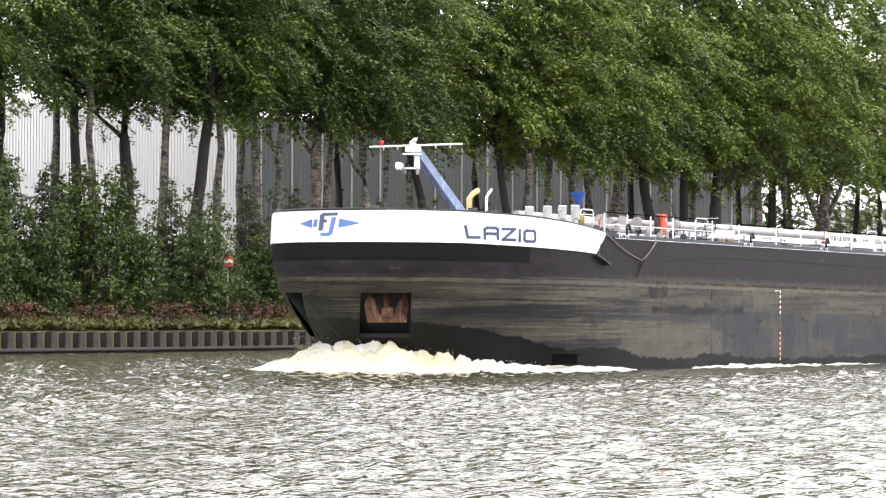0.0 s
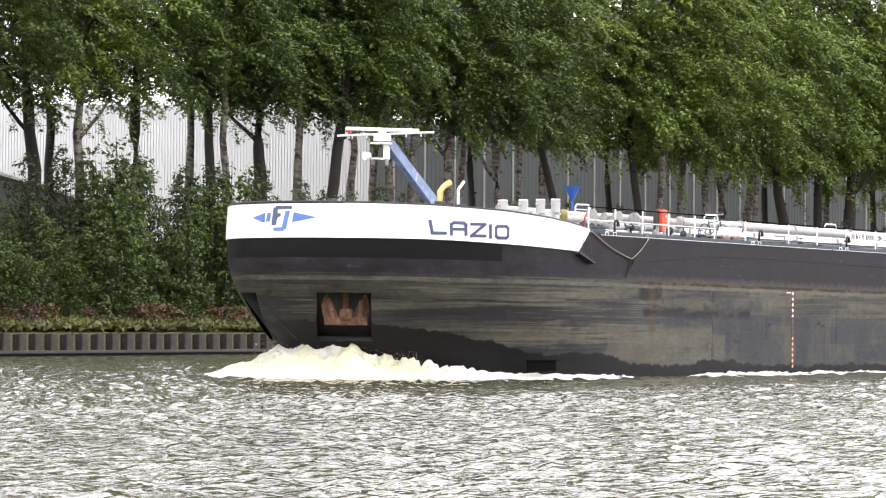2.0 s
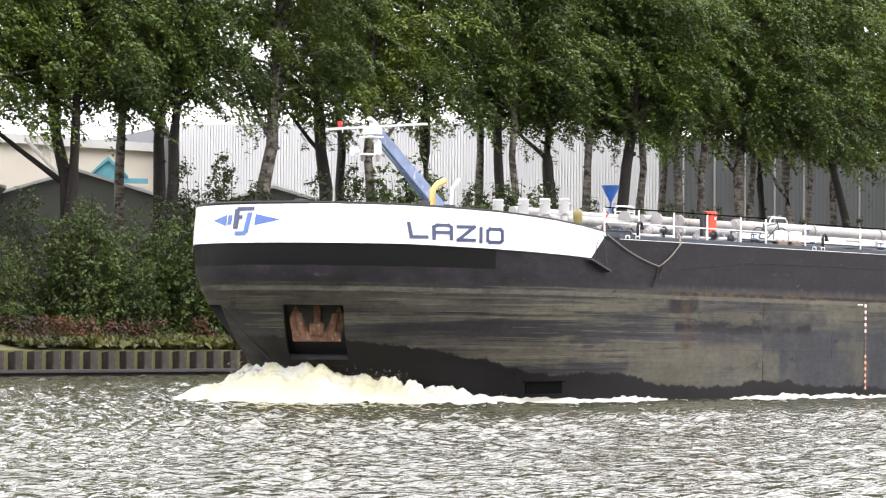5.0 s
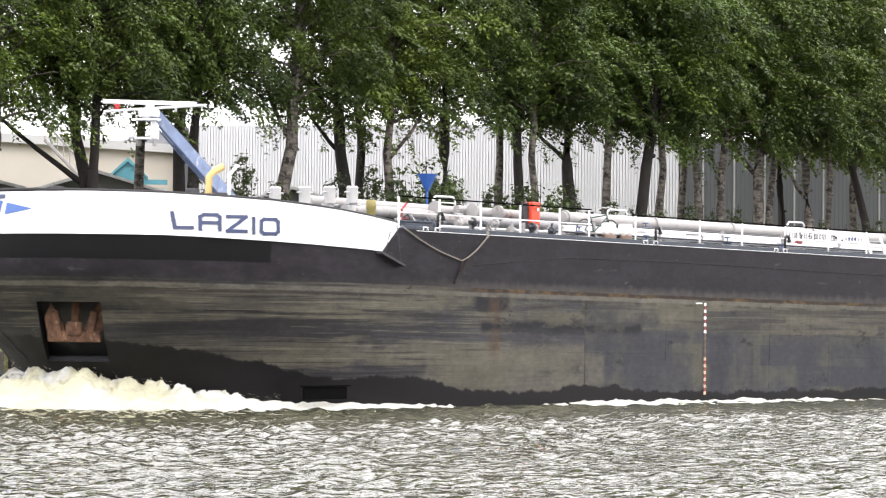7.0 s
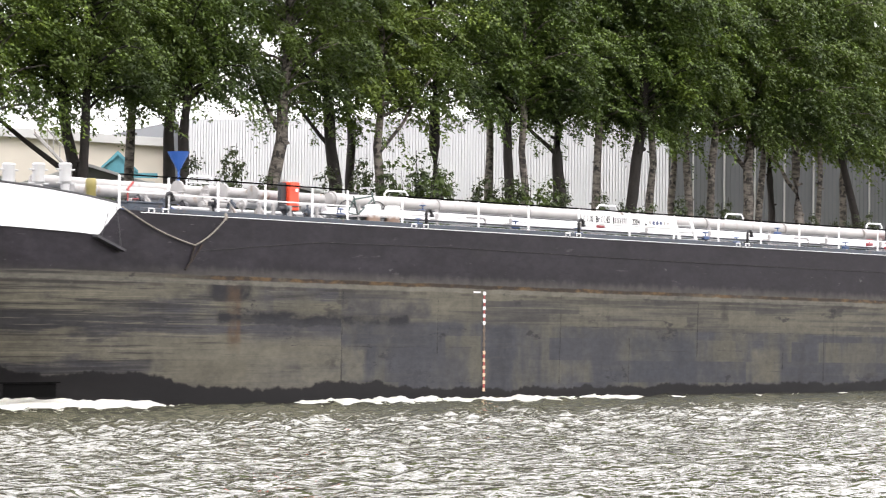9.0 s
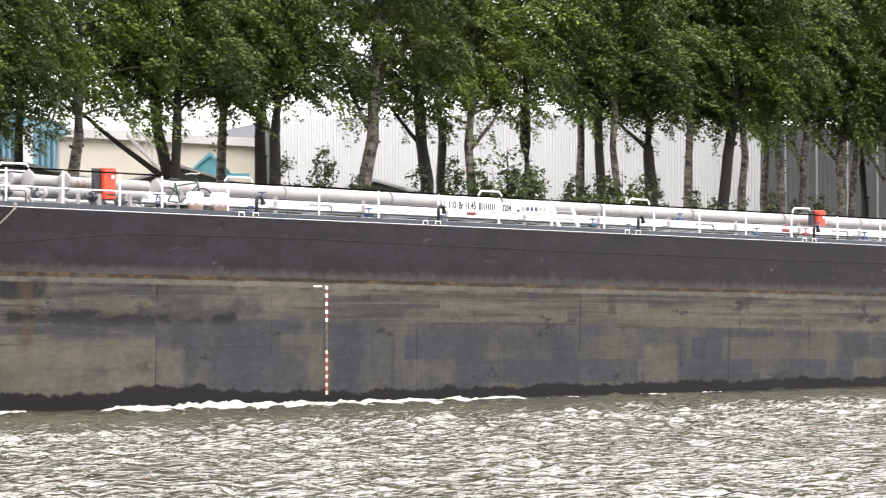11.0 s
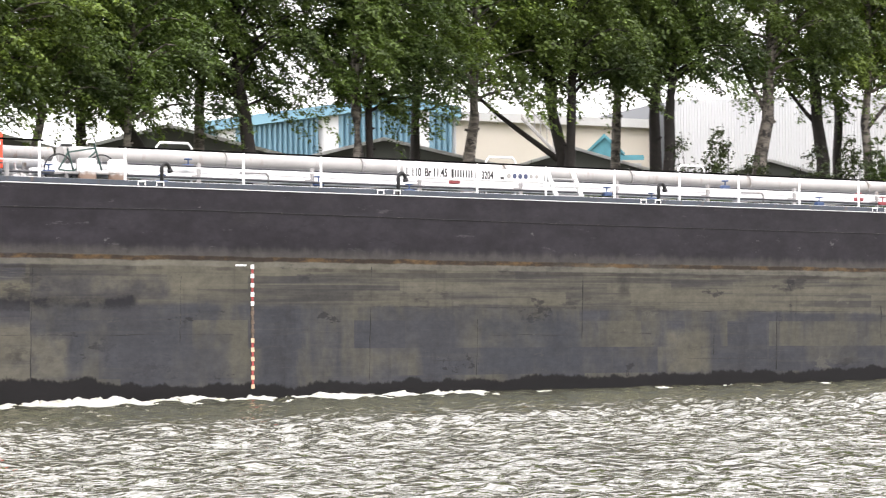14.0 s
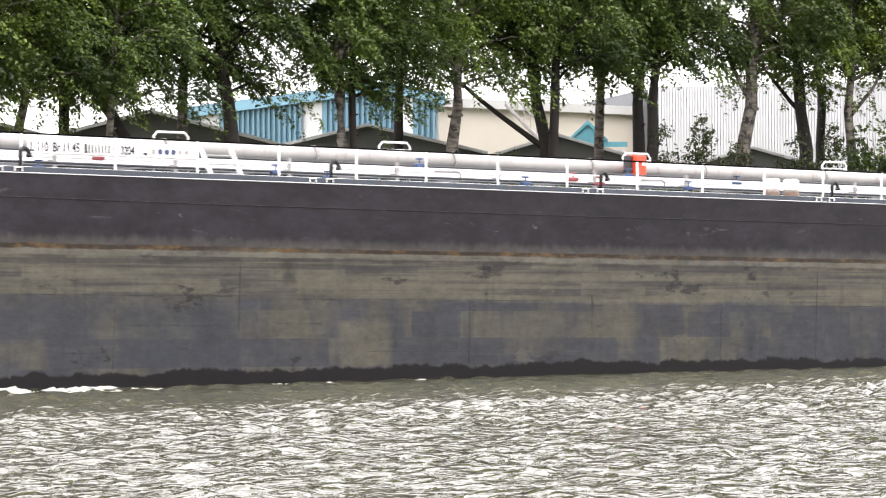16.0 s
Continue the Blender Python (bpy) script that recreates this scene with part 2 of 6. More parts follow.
def hull_mat(fore_ship):
    """Weathered plating; the bow is streaked lengthwise, the midship plates are smudged upright."""
    n = Nodes("bow_plating" if fore_ship else "midship_plating")
    xyz = n.add("ShaderNodeSeparateXYZ", Vector=n.coord.outputs["Object"])
    x, z = xyz.outputs[0], xyz.outputs[2]
    zt = n.math("MULTIPLY_ADD", x, 0.0095, z)                    # height above the trimmed waterline
    streak = n.noise(0.9, stretch=(0.2, 0.2, 3.4), detail=8, rough=0.62)
    drag = n.noise(1.0, stretch=(0.12, 0.12, 7.0), detail=6, rough=0.6, offset=(2, 5, 8))
    patch = n.noise(0.42, stretch=(1, 1, 1.9), detail=7, rough=0.6, offset=(4, 0, 2))
    blot = n.noise(0.6, stretch=(0.6, 0.6, 1.6), detail=8, rough=0.68, offset=(11, 2, 4))
    plates = n.noise(2.2, stretch=(0.5, 0.5, 1), detail=6, offset=(1, 7, 3))
    runs = n.noise(3.0, stretch=(1.0, 1.0, 0.1), detail=5, offset=(8, 8, 1))
    fine = n.noise(14.0, detail=4, rough=0.65)
    edge = n.noise(1.5, stretch=(1, 1, 0.6), detail=7, rough=0.68, offset=(9, 3, 5))

    def plate(wide, high, offset):
        """A random tone for each plate of a running bond."""
        row = n.math("FLOOR", n.math("DIVIDE", n.math("ADD", zt, offset[1]), high))
        col_no = n.math("FLOOR", n.math("MULTIPLY_ADD", row, 0.37, n.math("DIVIDE", n.math("ADD", x, offset[0]), wide)))
        cell = n.add("ShaderNodeCombineXYZ", X=col_no, Y=row, Z=wide)
        return n.add("ShaderNodeTexWhiteNoise", Vector=cell.outputs[0]).outputs["Value"]

    panel = n.math("ADD", n.math("MULTIPLY", plate(2.6, 0.9, (0.3, 0.2, 0)), 0.16), n.math("MULTIPLY", plate(0.9, 0.43, (0.1, 0.05, 0)), 0.12))
    kind = n.math("ADD", n.math("SUBTRACT", panel, 0.2), patch)
    kind = n.math("MULTIPLY_ADD", n.step(n.math("MULTIPLY_ADD", edge, 0.12, zt), 2.06, 1.98), 0.2, kind)
    low = n.mix(n.step(kind, 0.4, 0.6), (0.0672, 0.064, 0.0504), (0.04, 0.04, 0.0448))
    ahead = 0.9 if fore_ship else 0.16
    upright = n.noise(0.75, stretch=(1.5, 1.5, 0.55), detail=8, rough=0.62, offset=(6, 1, 12))
    if not fore_ship:
        # midships: olive above, blue-grey plates with upright smudges below
        cells = plate(1.45, 0.62, (0.5, 0.15, 0))
        mid_low = n.mix(n.step(n.math("MULTIPLY_ADD", cells, 0.28, upright), 0.56, 0.86), (0.034, 0.036, 0.042), (0.068, 0.065, 0.05))
        mid_low = n.mix(n.math("MULTIPLY", n.step(upright, 0.42, 0.3), 0.6), mid_low, (0.022, 0.022, 0.025))
        mid_high = n.mix(n.step(n.math("MULTIPLY_ADD", plate(2.1, 0.3, (0.2, 0.02, 0)), 0.2, streak), 0.42, 0.7), (0.036, 0.035, 0.034), (0.084, 0.079, 0.06))
        level = n.step(n.math("MULTIPLY_ADD", n.math("SUBTRACT", edge, 0.5), 0.25, n.math("MULTIPLY_ADD", x, 0.006, zt)), 1.98, 2.12)
        bands = n.noise(1.0, stretch=(0.05, 0.05, 4.2), detail=5, rough=0.6, offset=(7, 2, 3))
        mid_high = n.mix(n.math("MULTIPLY", n.step(bands, 0.5, 0.6), 0.75), mid_high, (0.096, 0.09, 0.068))
        mid_high = n.mix(n.math("MULTIPLY", n.step(bands, 0.46, 0.36), 0.75), mid_high, (0.024, 0.0235, 0.024))
        low = n.mix(0.88, low, n.mix(level, mid_low, mid_high))
    low = n.mix(n.math("MULTIPLY", n.math("MULTIPLY", n.step(streak, 0.52, 0.62), 0.75), ahead), low, (0.08, 0.0744, 0.0544))
    low = n.mix(n.math("MULTIPLY", n.math("MULTIPLY", n.step(streak, 0.46, 0.34), 0.7), ahead), low, (0.016, 0.0152, 0.0152))
    low = n.mix(n.math("MULTIPLY", n.math("MULTIPLY", n.step(drag, 0.56, 0.66), 0.45), ahead), low, (0.104, 0.096, 0.072))
    low = n.mix(n.math("MULTIPLY", n.step(blot, 0.6, 0.66), 0.6), low, (0.0128, 0.012, 0.0152))
    low = n.mix(n.math("MULTIPLY", n.step(runs, 0.58, 0.72), 0.3), low, (0.016, 0.0152, 0.0144))
    low = n.mix(n.math("MULTIPLY", n.step(runs, 0.4, 0.3), 0.14), low, (0.096, 0.092, 0.076))
    scratch = n.noise(2.0, stretch=(0.35, 0.35, 16.0), detail=5, rough=0.6, offset=(3, 1, 6))
    low = n.mix(n.math("MULTIPLY", n.math("MULTIPLY", n.step(scratch, 0.6, 0.66), 0.55), ahead), low, (0.136, 0.128, 0.108))
    low = n.mix(n.math("MULTIPLY", n.math("MULTIPLY", n.step(scratch, 0.41, 0.35), 0.55), ahead), low, (0.0112, 0.0104, 0.0104))
    low = n.mix(n.math("MULTIPLY", n.step(fine, 0.6, 0.75), 0.35), low, (0.096, 0.088, 0.072))
    up = n.mix(n.step(plates, 0.3, 0.75), (0.0245, 0.021, 0.0265), (0.0365, 0.0325, 0.0398))
    up = n.mix(n.math("MULTIPLY", n.step(blot, 0.6, 0.68), 0.4), up, (0.044, 0.04, 0.0416))
    up = n.mix(n.math("MULTIPLY", n.step(fine, 0.62, 0.74), 0.45), up, (0.056, 0.0512, 0.0528))
    up = n.mix(n.math("MULTIPLY", n.step(runs, 0.58, 0.7), 0.35), up, (0.0384, 0.0344, 0.036))
    up = n.mix(n.math("MULTIPLY", n.step(zt, 3.35, 2.95), n.math("MULTIPLY", streak, 0.7)), up, (0.048, 0.044, 0.04))
    if fore_ship:
        # long dark smear and a rusty run forward of the draught scale
        smear = n.math("MULTIPLY", n.step(x, -1.2, -1.7), n.step(n.math("ABSOLUTE", n.math("SUBTRACT", n.math("MULTIPLY_ADD", edge, 0.5, zt), 2.24)), 0.14, 0.08))
        smear = n.math("MULTIPLY", smear, n.math("MULTIPLY", n.step(x, -9.5, -8.5), n.step(blot, 0.38, 0.48)))
        low = n.mix(n.math("MULTIPLY", smear, 0.85), low, (0.012, 0.0115, 0.014))
        bleach = n.math("MULTIPLY", n.math("MULTIPLY", n.step(x, -3.0, -4.5), n.step(x, -14.0, -11.0)), n.math("MULTIPLY", n.step(zt, 1.75, 1.55), n.step(streak, 0.36, 0.52)))
        low = n.mix(n.math("MULTIPLY", bleach, 0.6), low, (0.1, 0.093, 0.07))
        run = n.math("MULTIPLY", n.step(n.math("ABSOLUTE", n.math("ADD", n.math("MULTIPLY_ADD", fine, 0.16, x), 9.2)), 0.1, 0.02), n.step(zt, 0.9, 1.3))
        low = n.mix(n.math("MULTIPLY", run, 0.55), low, (0.075, 0.04, 0.02))
        bow = n.step(x, -9.0, -17.0)                                  # streaked, darker paint at the bow
        low = n.mix(n.math("MULTIPLY", bow, 0.75), low, n.mix(n.step(streak, 0.44, 0.62), (0.0136, 0.0128, 0.0144), (0.06, 0.0568, 0.048)))
        # wide worn bands round the bow: pale under the knuckle, dark, pale again above the boot
        wob = n.math("MULTIPLY_ADD", n.math("SUBTRACT", streak, 0.5), 1.7, n.math("MULTIPLY_ADD", n.math("SUBTRACT", edge, 0.5), 0.25, zt))
        wear = n.math("MAXIMUM", n.math("MULTIPLY", n.step(wob, 2.18, 2.3), n.step(wob, 2.92, 2.8)), n.math("MULTIPLY", n.step(wob, 0.8, 0.95), n.step(wob, 1.62, 1.5)))
        zone = n.math("MULTIPLY", n.math("MULTIPLY_ADD", n.step(x, -19.0, -15.5), 0.6, 0.4), n.math("MULTIPLY", n.step(x, -7.5, -11.0), n.step(blot, 0.36, 0.5)))
        low = n.mix(n.math("MULTIPLY", n.math("MULTIPLY", wear, zone), 0.7), low, n.mix(fine, (0.07, 0.066, 0.05), (0.105, 0.097, 0.07)))
        dark_band = n.math("MULTIPLY", n.math("MULTIPLY", n.step(wob, 1.6, 1.72), n.step(wob, 2.2, 2.08)), n.step(x, -9.5, -12.5))
        low = n.mix(n.math("MULTIPLY", dark_band, 0.65), low, n.mix(fine, (0.016, 0.0155, 0.0165), (0.028, 0.027, 0.028)))
        lines = n.noise(2.4, stretch=(0.1, 0.1, 5.5), detail=6, rough=0.65, offset=(13, 4, 8))
        fore = n.step(x, -6.5, -11.0)
        low = n.mix(n.math("MULTIPLY", n.math("MULTIPLY", n.step(lines, 0.47, 0.4), fore), 0.7), low, (0.016, 0.0152, 0.016))
        low = n.mix(n.math("MULTIPLY", n.math("MULTIPLY", n.step(lines, 0.58, 0.63), fore), 0.6), low, (0.12, 0.112, 0.084))
    # hard-edged chafe marks where fenders and quays have rubbed
    chafe = n.noise(0.55, stretch=(0.8, 0.8, 1.5), detail=10, rough=0.72, offset=(21, 5, 9))
    low = n.mix(n.math("MULTIPLY", n.step(chafe, 0.6, 0.625), 0.75), low, (0.013, 0.0125, 0.0145))
    low = n.mix(n.math("MULTIPLY", n.step(chafe, 0.37, 0.35), 0.5), low, (0.1, 0.095, 0.077))
    rubs = n.noise(1.4, stretch=(0.5, 0.5, 2.0), detail=8, rough=0.75, offset=(2, 15, 9))
    up = n.scaled(up, 0.6)
    up = n.mix(n.math("MULTIPLY", n.step(rubs, 0.6, 0.65), 0.6), up, (0.066, 0.063, 0.066))
    chips = n.noise(3.4, stretch=(0.8, 0.8, 1.6), detail=5, rough=0.7, offset=(1, 4, 22))
    up = n.mix(n.math("MULTIPLY", n.step(chips, 0.68, 0.71), 0.55), up, (0.11, 0.108, 0.108))
    up = n.mix(n.math("MULTIPLY", n.step(rubs, 0.42, 0.36), 0.5), up, (0.01, 0.009, 0.011))
    up = n.mix(n.math("MULTIPLY", n.math("MULTIPLY", n.step(zt, 3.3, 3.02), n.step(edge, 0.46, 0.6)), n.math("MULTIPLY_ADD", n.step(x, -12.0, -6.0), 0.6, 0.12)), up, (0.075, 0.071, 0.06))
    if fore_ship:
        # scorched patch where the rope tackle chafes
        burn = n.math("MULTIPLY", n.math("MULTIPLY", n.step(x, -10.5, -10.1), n.step(x, -8.9, -9.3)), n.math("MULTIPLY", n.step(n.math("MULTIPLY_ADD", edge, 0.5, zt), 2.72, 2.82), n.step(edge, 0.38, 0.46)))
        low = n.mix(n.math("MULTIPLY", burn, 0.8), low, (0.012, 0.0115, 0.0135))

    def field(x0, x1, z0, z1, soft=0.07, ragged=0.5):
        """A patch of the plating between two stations and two heights, with a ragged edge."""
        if ragged not in warped:
            warped[ragged] = (n.math("MULTIPLY_ADD", n.math("SUBTRACT", edge, 0.5), ragged, x), n.math("MULTIPLY_ADD", n.math("SUBTRACT", grain, 0.5), ragged, zt))
        wx, wz = warped[ragged]
        across = n.math("MULTIPLY", n.step(wx, x0 - soft, x0 + soft), n.step(wx, x1 + soft, x1 - soft))
        return n.math("MULTIPLY", across, n.math("MULTIPLY", n.step(wz, z0 - soft, z0 + soft), n.step(wz, z1 + soft, z1 - soft)))

    warped = {}
    mottle = n.math("MULTIPLY_ADD", n.step(n.noise(1.7, stretch=(0.8, 0.8, 0.9), detail=8, rough=0.7, offset=(4, 9, 14)), 0.36, 0.58), 0.65, 0.35)
    grain = n.noise(2.2, stretch=(0.6, 0.6, 1.2), detail=7, rough=0.7, offset=(17, 3, 1))
    if fore_ship:
        marks = ((-10.2, -8.9, 2.5, 3.0, (0.013, 0.0125, 0.015), 0.9), (-9.62, -9.28, 1.2, 2.9, (0.06, 0.038, 0.022), 0.7),
                 (-10.0, -5.4, 1.95, 2.2, (0.011, 0.0108, 0.013), 1.0), (-8.8, -5.4, 1.55, 2.0, (0.034, 0.034, 0.038), 0.55),
                 (-12.2, -5.4, 0.45, 1.42, (0.088, 0.083, 0.064), 0.6), (-11.8, -9.0, 0.25, 1.0, (0.074, 0.068, 0.05), 0.5))
    else:
        marks = ((-5.9, -3.0, 1.95, 2.2, (0.011, 0.0108, 0.013), 1.0), (-5.9, -2.4, 1.5, 2.0, (0.034, 0.034, 0.038), 0.6),
                 (-5.9, -2.2, 2.2, 2.62, (0.033, 0.033, 0.039), 0.65), (-5.9, -4.7, 0.45, 1.4, (0.088, 0.083, 0.064), 0.65), (-4.0, -0.6, 0.4, 1.5, (0.036, 0.037, 0.042), 0.6),
                 (12.3, 13.75, 0.44, 1.46, (0.083, 0.078, 0.058), 0.7), (6.4, 9.5, 0.5, 1.75, (0.033, 0.036, 0.043), 0.6),
                 (3.3, 6.2, 1.0, 1.95, (0.04, 0.041, 0.046), 0.55), (10.75, 11.05, 2.3, 2.92, (0.02, 0.019, 0.018), 0.7), (16.8, 17.7, 2.78, 2.9, (0.016, 0.014, 0.014), 0.85),
                 (21.5, 22.3, 1.1, 1.75, (0.03, 0.03, 0.033), 0.6), (24.3, 26.5, 1.2, 2.0, (0.04, 0.042, 0.047), 0.5), (17.2, 19.0, 0.7, 1.7, (0.07, 0.067, 0.054), 0.5))
    for x0, x1, z0, z1, shade, amount in marks:
        low = n.mix(n.math("MULTIPLY", field(x0, x1, z0, z1, 0.13), n.math("MULTIPLY", mottle, amount * 1.15), clamp=True), low, shade)
    line = n.math("MULTIPLY_ADD", n.math("SUBTRACT", edge, 0.5), 0.1, zt)
    pale = n.math("MULTIPLY", n.step(line, 2.84, 2.88), n.step(line, 3.0, 2.96))
    low = n.mix(n.math("MULTIPLY", pale, n.math("MULTIPLY_ADD", n.step(grain, 0.35, 0.6), 0.5, 0.25)), low, (0.112, 0.107, 0.088))
    under = n.math("MULTIPLY", n.step(line, 2.76, 2.79), n.step(line, 2.86, 2.83))
    low = n.mix(n.math("MULTIPLY", n.math("MULTIPLY", under, n.step(upright, 0.42, 0.56)), 0.6), low, (0.026, 0.022, 0.019))
    worn_edge = n.math("MULTIPLY", n.step(n.math("MULTIPLY_ADD", n.math("SUBTRACT", runs, 0.5), 0.5, zt), 3.34, 3.12), n.step(x, -14.0, -9.0))
    up = n.mix(n.math("MULTIPLY", worn_edge, 0.65), up, (0.06, 0.056, 0.052))
    col = n.mix(n.step(line, 3.06, 3.11), low, up)
    rusty = n.math("MULTIPLY", n.math("MULTIPLY", n.step(line, 2.97, 3.0), n.step(line, 3.1, 3.06)), n.step(x, -14.0, -8.0))
    rust_tone = n.mix(n.step(grain, 0.46, 0.62), n.mix(fine, (0.014, 0.01, 0.008), (0.034, 0.022, 0.014)), (0.085, 0.052, 0.022))
    col = n.mix(n.math("MULTIPLY", rusty, n.math("MULTIPLY_ADD", n.step(blot, 0.34, 0.5), 0.6, 0.35)), col, rust_tone)
    # orange primer showing at the waterline
    if fore_ship:
        col = n.mix(n.math("MULTIPLY", field(-10.3, -9.0, -0.5, 0.06, 0.05, 0.5), 0.9), col, (0.3, 0.06, 0.02))
    if fore_ship:
        gloss = n.math("MULTIPLY", n.step(x, -17.5, -17.55), n.math("MULTIPLY", n.step(line, 3.52, 3.55), n.step(zt, 4.6, 4.5)))
        col = n.mix(gloss, col, (0.0024, 0.00224, 0.00272))
    curve = n.add("ShaderNodeFloatCurve")
    xs = n.add("ShaderNodeMapRange", i0=x, i1=-24.0, i2=20.0)
    n.put(curve, "Value", xs.outputs[0])
    cv = curve.mapping.curves[0]
    boot = ((-24, 1.68), (-21.3, 1.6), (-19.8, 1.4), (-18.7, 1.24), (-16.8, 0.92), (-14.8, 0.62), (-13, 0.7), (-10.9, 0.36), (-8.6, 0.28), (-5, 0.46), (-1.4, 0.3), (8.8, 0.38), (20, 0.52))
    while len(cv.points) < len(boot):
        cv.points.new(0.5, 0.5)
    for p, (bx, bz) in zip(cv.points, boot):
        p.location = ((bx + 24) / 44, bz / 2)
    curve.mapping.update()
    lvl = n.math("MULTIPLY_ADD", n.math("SUBTRACT", edge, 0.5), 0.62, n.math("SUBTRACT", zt, n.math("MULTIPLY", curve.outputs[0], 2.0)))
    col = n.mix(n.step(lvl, 0.05, -0.03), col, n.mix(plates, (0.0032, 0.00288, 0.0032), (0.0072, 0.0064, 0.0068)))
    grit = n.noise(5.5, stretch=(0.7, 0.7, 1.2), detail=8, rough=0.75, offset=(6, 6, 2))
    col = n.scaled(col, n.math("ADD", n.math("MULTIPLY", n.step(grit, 0.25, 0.75), 0.4), n.math("MULTIPLY_ADD", plates, 0.8, 0.36)))
    n.bump(n.math("MULTIPLY_ADD", plates, 0.5, patch), 0.3, 0.03)
    n.put(n.bsdf, "Specular IOR Level", 0.18)
    return n.done(col, n.math("MULTIPLY_ADD", plates, 0.3, 0.4))


M["water"] = water_mat()
M["hull"] = hull_mat(True)
M["hull_mid"] = hull_mat(False)


def foam_mat(name="foam", cream=(0.73, 0.71, 0.5)):
    n = Nodes(name)
    lace = n.noise(4.0, detail=8, rough=0.75)
    tint = n.noise(0.8, detail=3)
    col = n.mix(n.step(lace, 0.3, 0.55), (0.62, 0.6, 0.45), n.mix(n.step(tint, 0.42, 0.6), cream, (0.78, 0.78, 0.73)))
    fine = n.noise(14.0, detail=6, rough=0.8, offset=(3, 1, 5))
    col = n.scaled(col, n.math("MULTIPLY_ADD", n.step(fine, 0.3, 0.6), 0.18, 0.84))
    n.bump(n.math("ADD", lace, fine), 0.9, 0.07)
    return n.done(col, 0.6)


def ground_mat():
    n = Nodes("grassy_ground")
    col = n.mix(n.noise(0.6, detail=6), (0.05, 0.06, 0.02), (0.16, 0.15, 0.06))
    col = n.mix(n.step(n.noise(3, detail=4, offset=(2, 2, 2)), 0.55, 0.7), col, (0.12, 0.09, 0.05))
    n.bump(n.noise(9, detail=4), 0.6, 0.05)
    return n.done(col, 0.95)


M["foam"] = foam_mat()
M["foam_white"] = foam_mat("white_foam", (0.76, 0.75, 0.69))
M["ground"] = ground_mat()

# ---------- canal, banks, ground ----------
QUAY_Y = 92.6


def water_sheet():
    """One sheet: small steep waves where the canal lies open, flat beyond."""
    xs = np.concatenate([np.linspace(-900, -20, 12), np.arange(-8, 4, 0.6), np.arange(4, 62, 0.16), np.arange(62, 150, 0.3), np.linspace(156, 1500, 30)])
    ys = np.concatenate([[-10, 0, 6], np.arange(11, 44, 0.14), np.arange(44, 93.6, 0.3), [94.4]])
    gx, gy = np.meshgrid(xs, ys)
    rng = np.random.default_rng(3)
    z = np.zeros_like(gx)
    for k in range(56):
        lam = 0.38 * (2.8 ** rng.random())
        a = rng.normal(-1.0, 0.8)
        amp = 0.0056 * lam * rng.uniform(0.5, 1.2)
        ph = (gx * math.cos(a) + gy * math.sin(a)) * math.tau / lam + rng.uniform(0, 6.28)
        warp = 0.6 * np.sin(gx * rng.uniform(0.1, 0.5) + rng.uniform(0, 6)) * np.sin(gy * rng.uniform(0.1, 0.5) + rng.uniform(0, 6))
        z += amp * np.sin(ph + warp)
    z *= 1 + 0.7 * np.clip((gy - 34) / 12, 0, 1)
    z *= np.clip((gx + 18) / 10, 0, 1) * np.clip((156 - gx) / 6, 0, 1)
    n = len(xs)
    verts = np.stack([gx, gy, z], -1).reshape(-1, 3)
    r, c = np.meshgrid(np.arange(len(ys) - 1), np.arange(n - 1), indexing="ij")
    a = (r * n + c).reshape(-1)
    faces = np.stack([a, a + 1, a + n + 1, a + n], -1)
    return soup("water", verts.tolist(), faces.tolist(), M["water"], smooth=True)


water = water_sheet()
tagged(water, "choppy grey-green canal water under a bright sky", "water", kind="structure")


def ground_sheet():
    xs = np.linspace(-2500, 3500, 61)
    prof = [(QUAY_Y + 0.35, -1.0), (QUAY_Y + 0.36, 1.06), (QUAY_Y + 1.6, 1.2), (QUAY_Y + 4, 1.6), (QUAY_Y + 12, 1.7), (140, 1.8), (300, 1.9), (3600, 2.0)]
    verts = [(x, y, z) for y, z in prof for x in xs]
    n = len(xs)
    faces = [(r * n + c, r * n + c + 1, (r + 1) * n + c + 1, (r + 1) * n + c) for r in range(len(prof) - 1) for c in range(n - 1)]
    tagged(soup("ground", verts, faces, M["ground"]), "grassy canal bank running back to the industrial yard", "ground", kind="structure")
    near = [(-2500, 2.5, -1), (3500, 2.5, -1), (3500, 2.5, 0.36), (-2500, 2.5, 0.36), (3500, -3000, 0.4), (-2500, -3000, 0.4)]
    tagged(soup("ground", near, [(0, 1, 2, 3), (3, 2, 4, 5)], M["ground"]), "low grassy near bank of the canal", "ground", kind="structure")


ground_sheet()


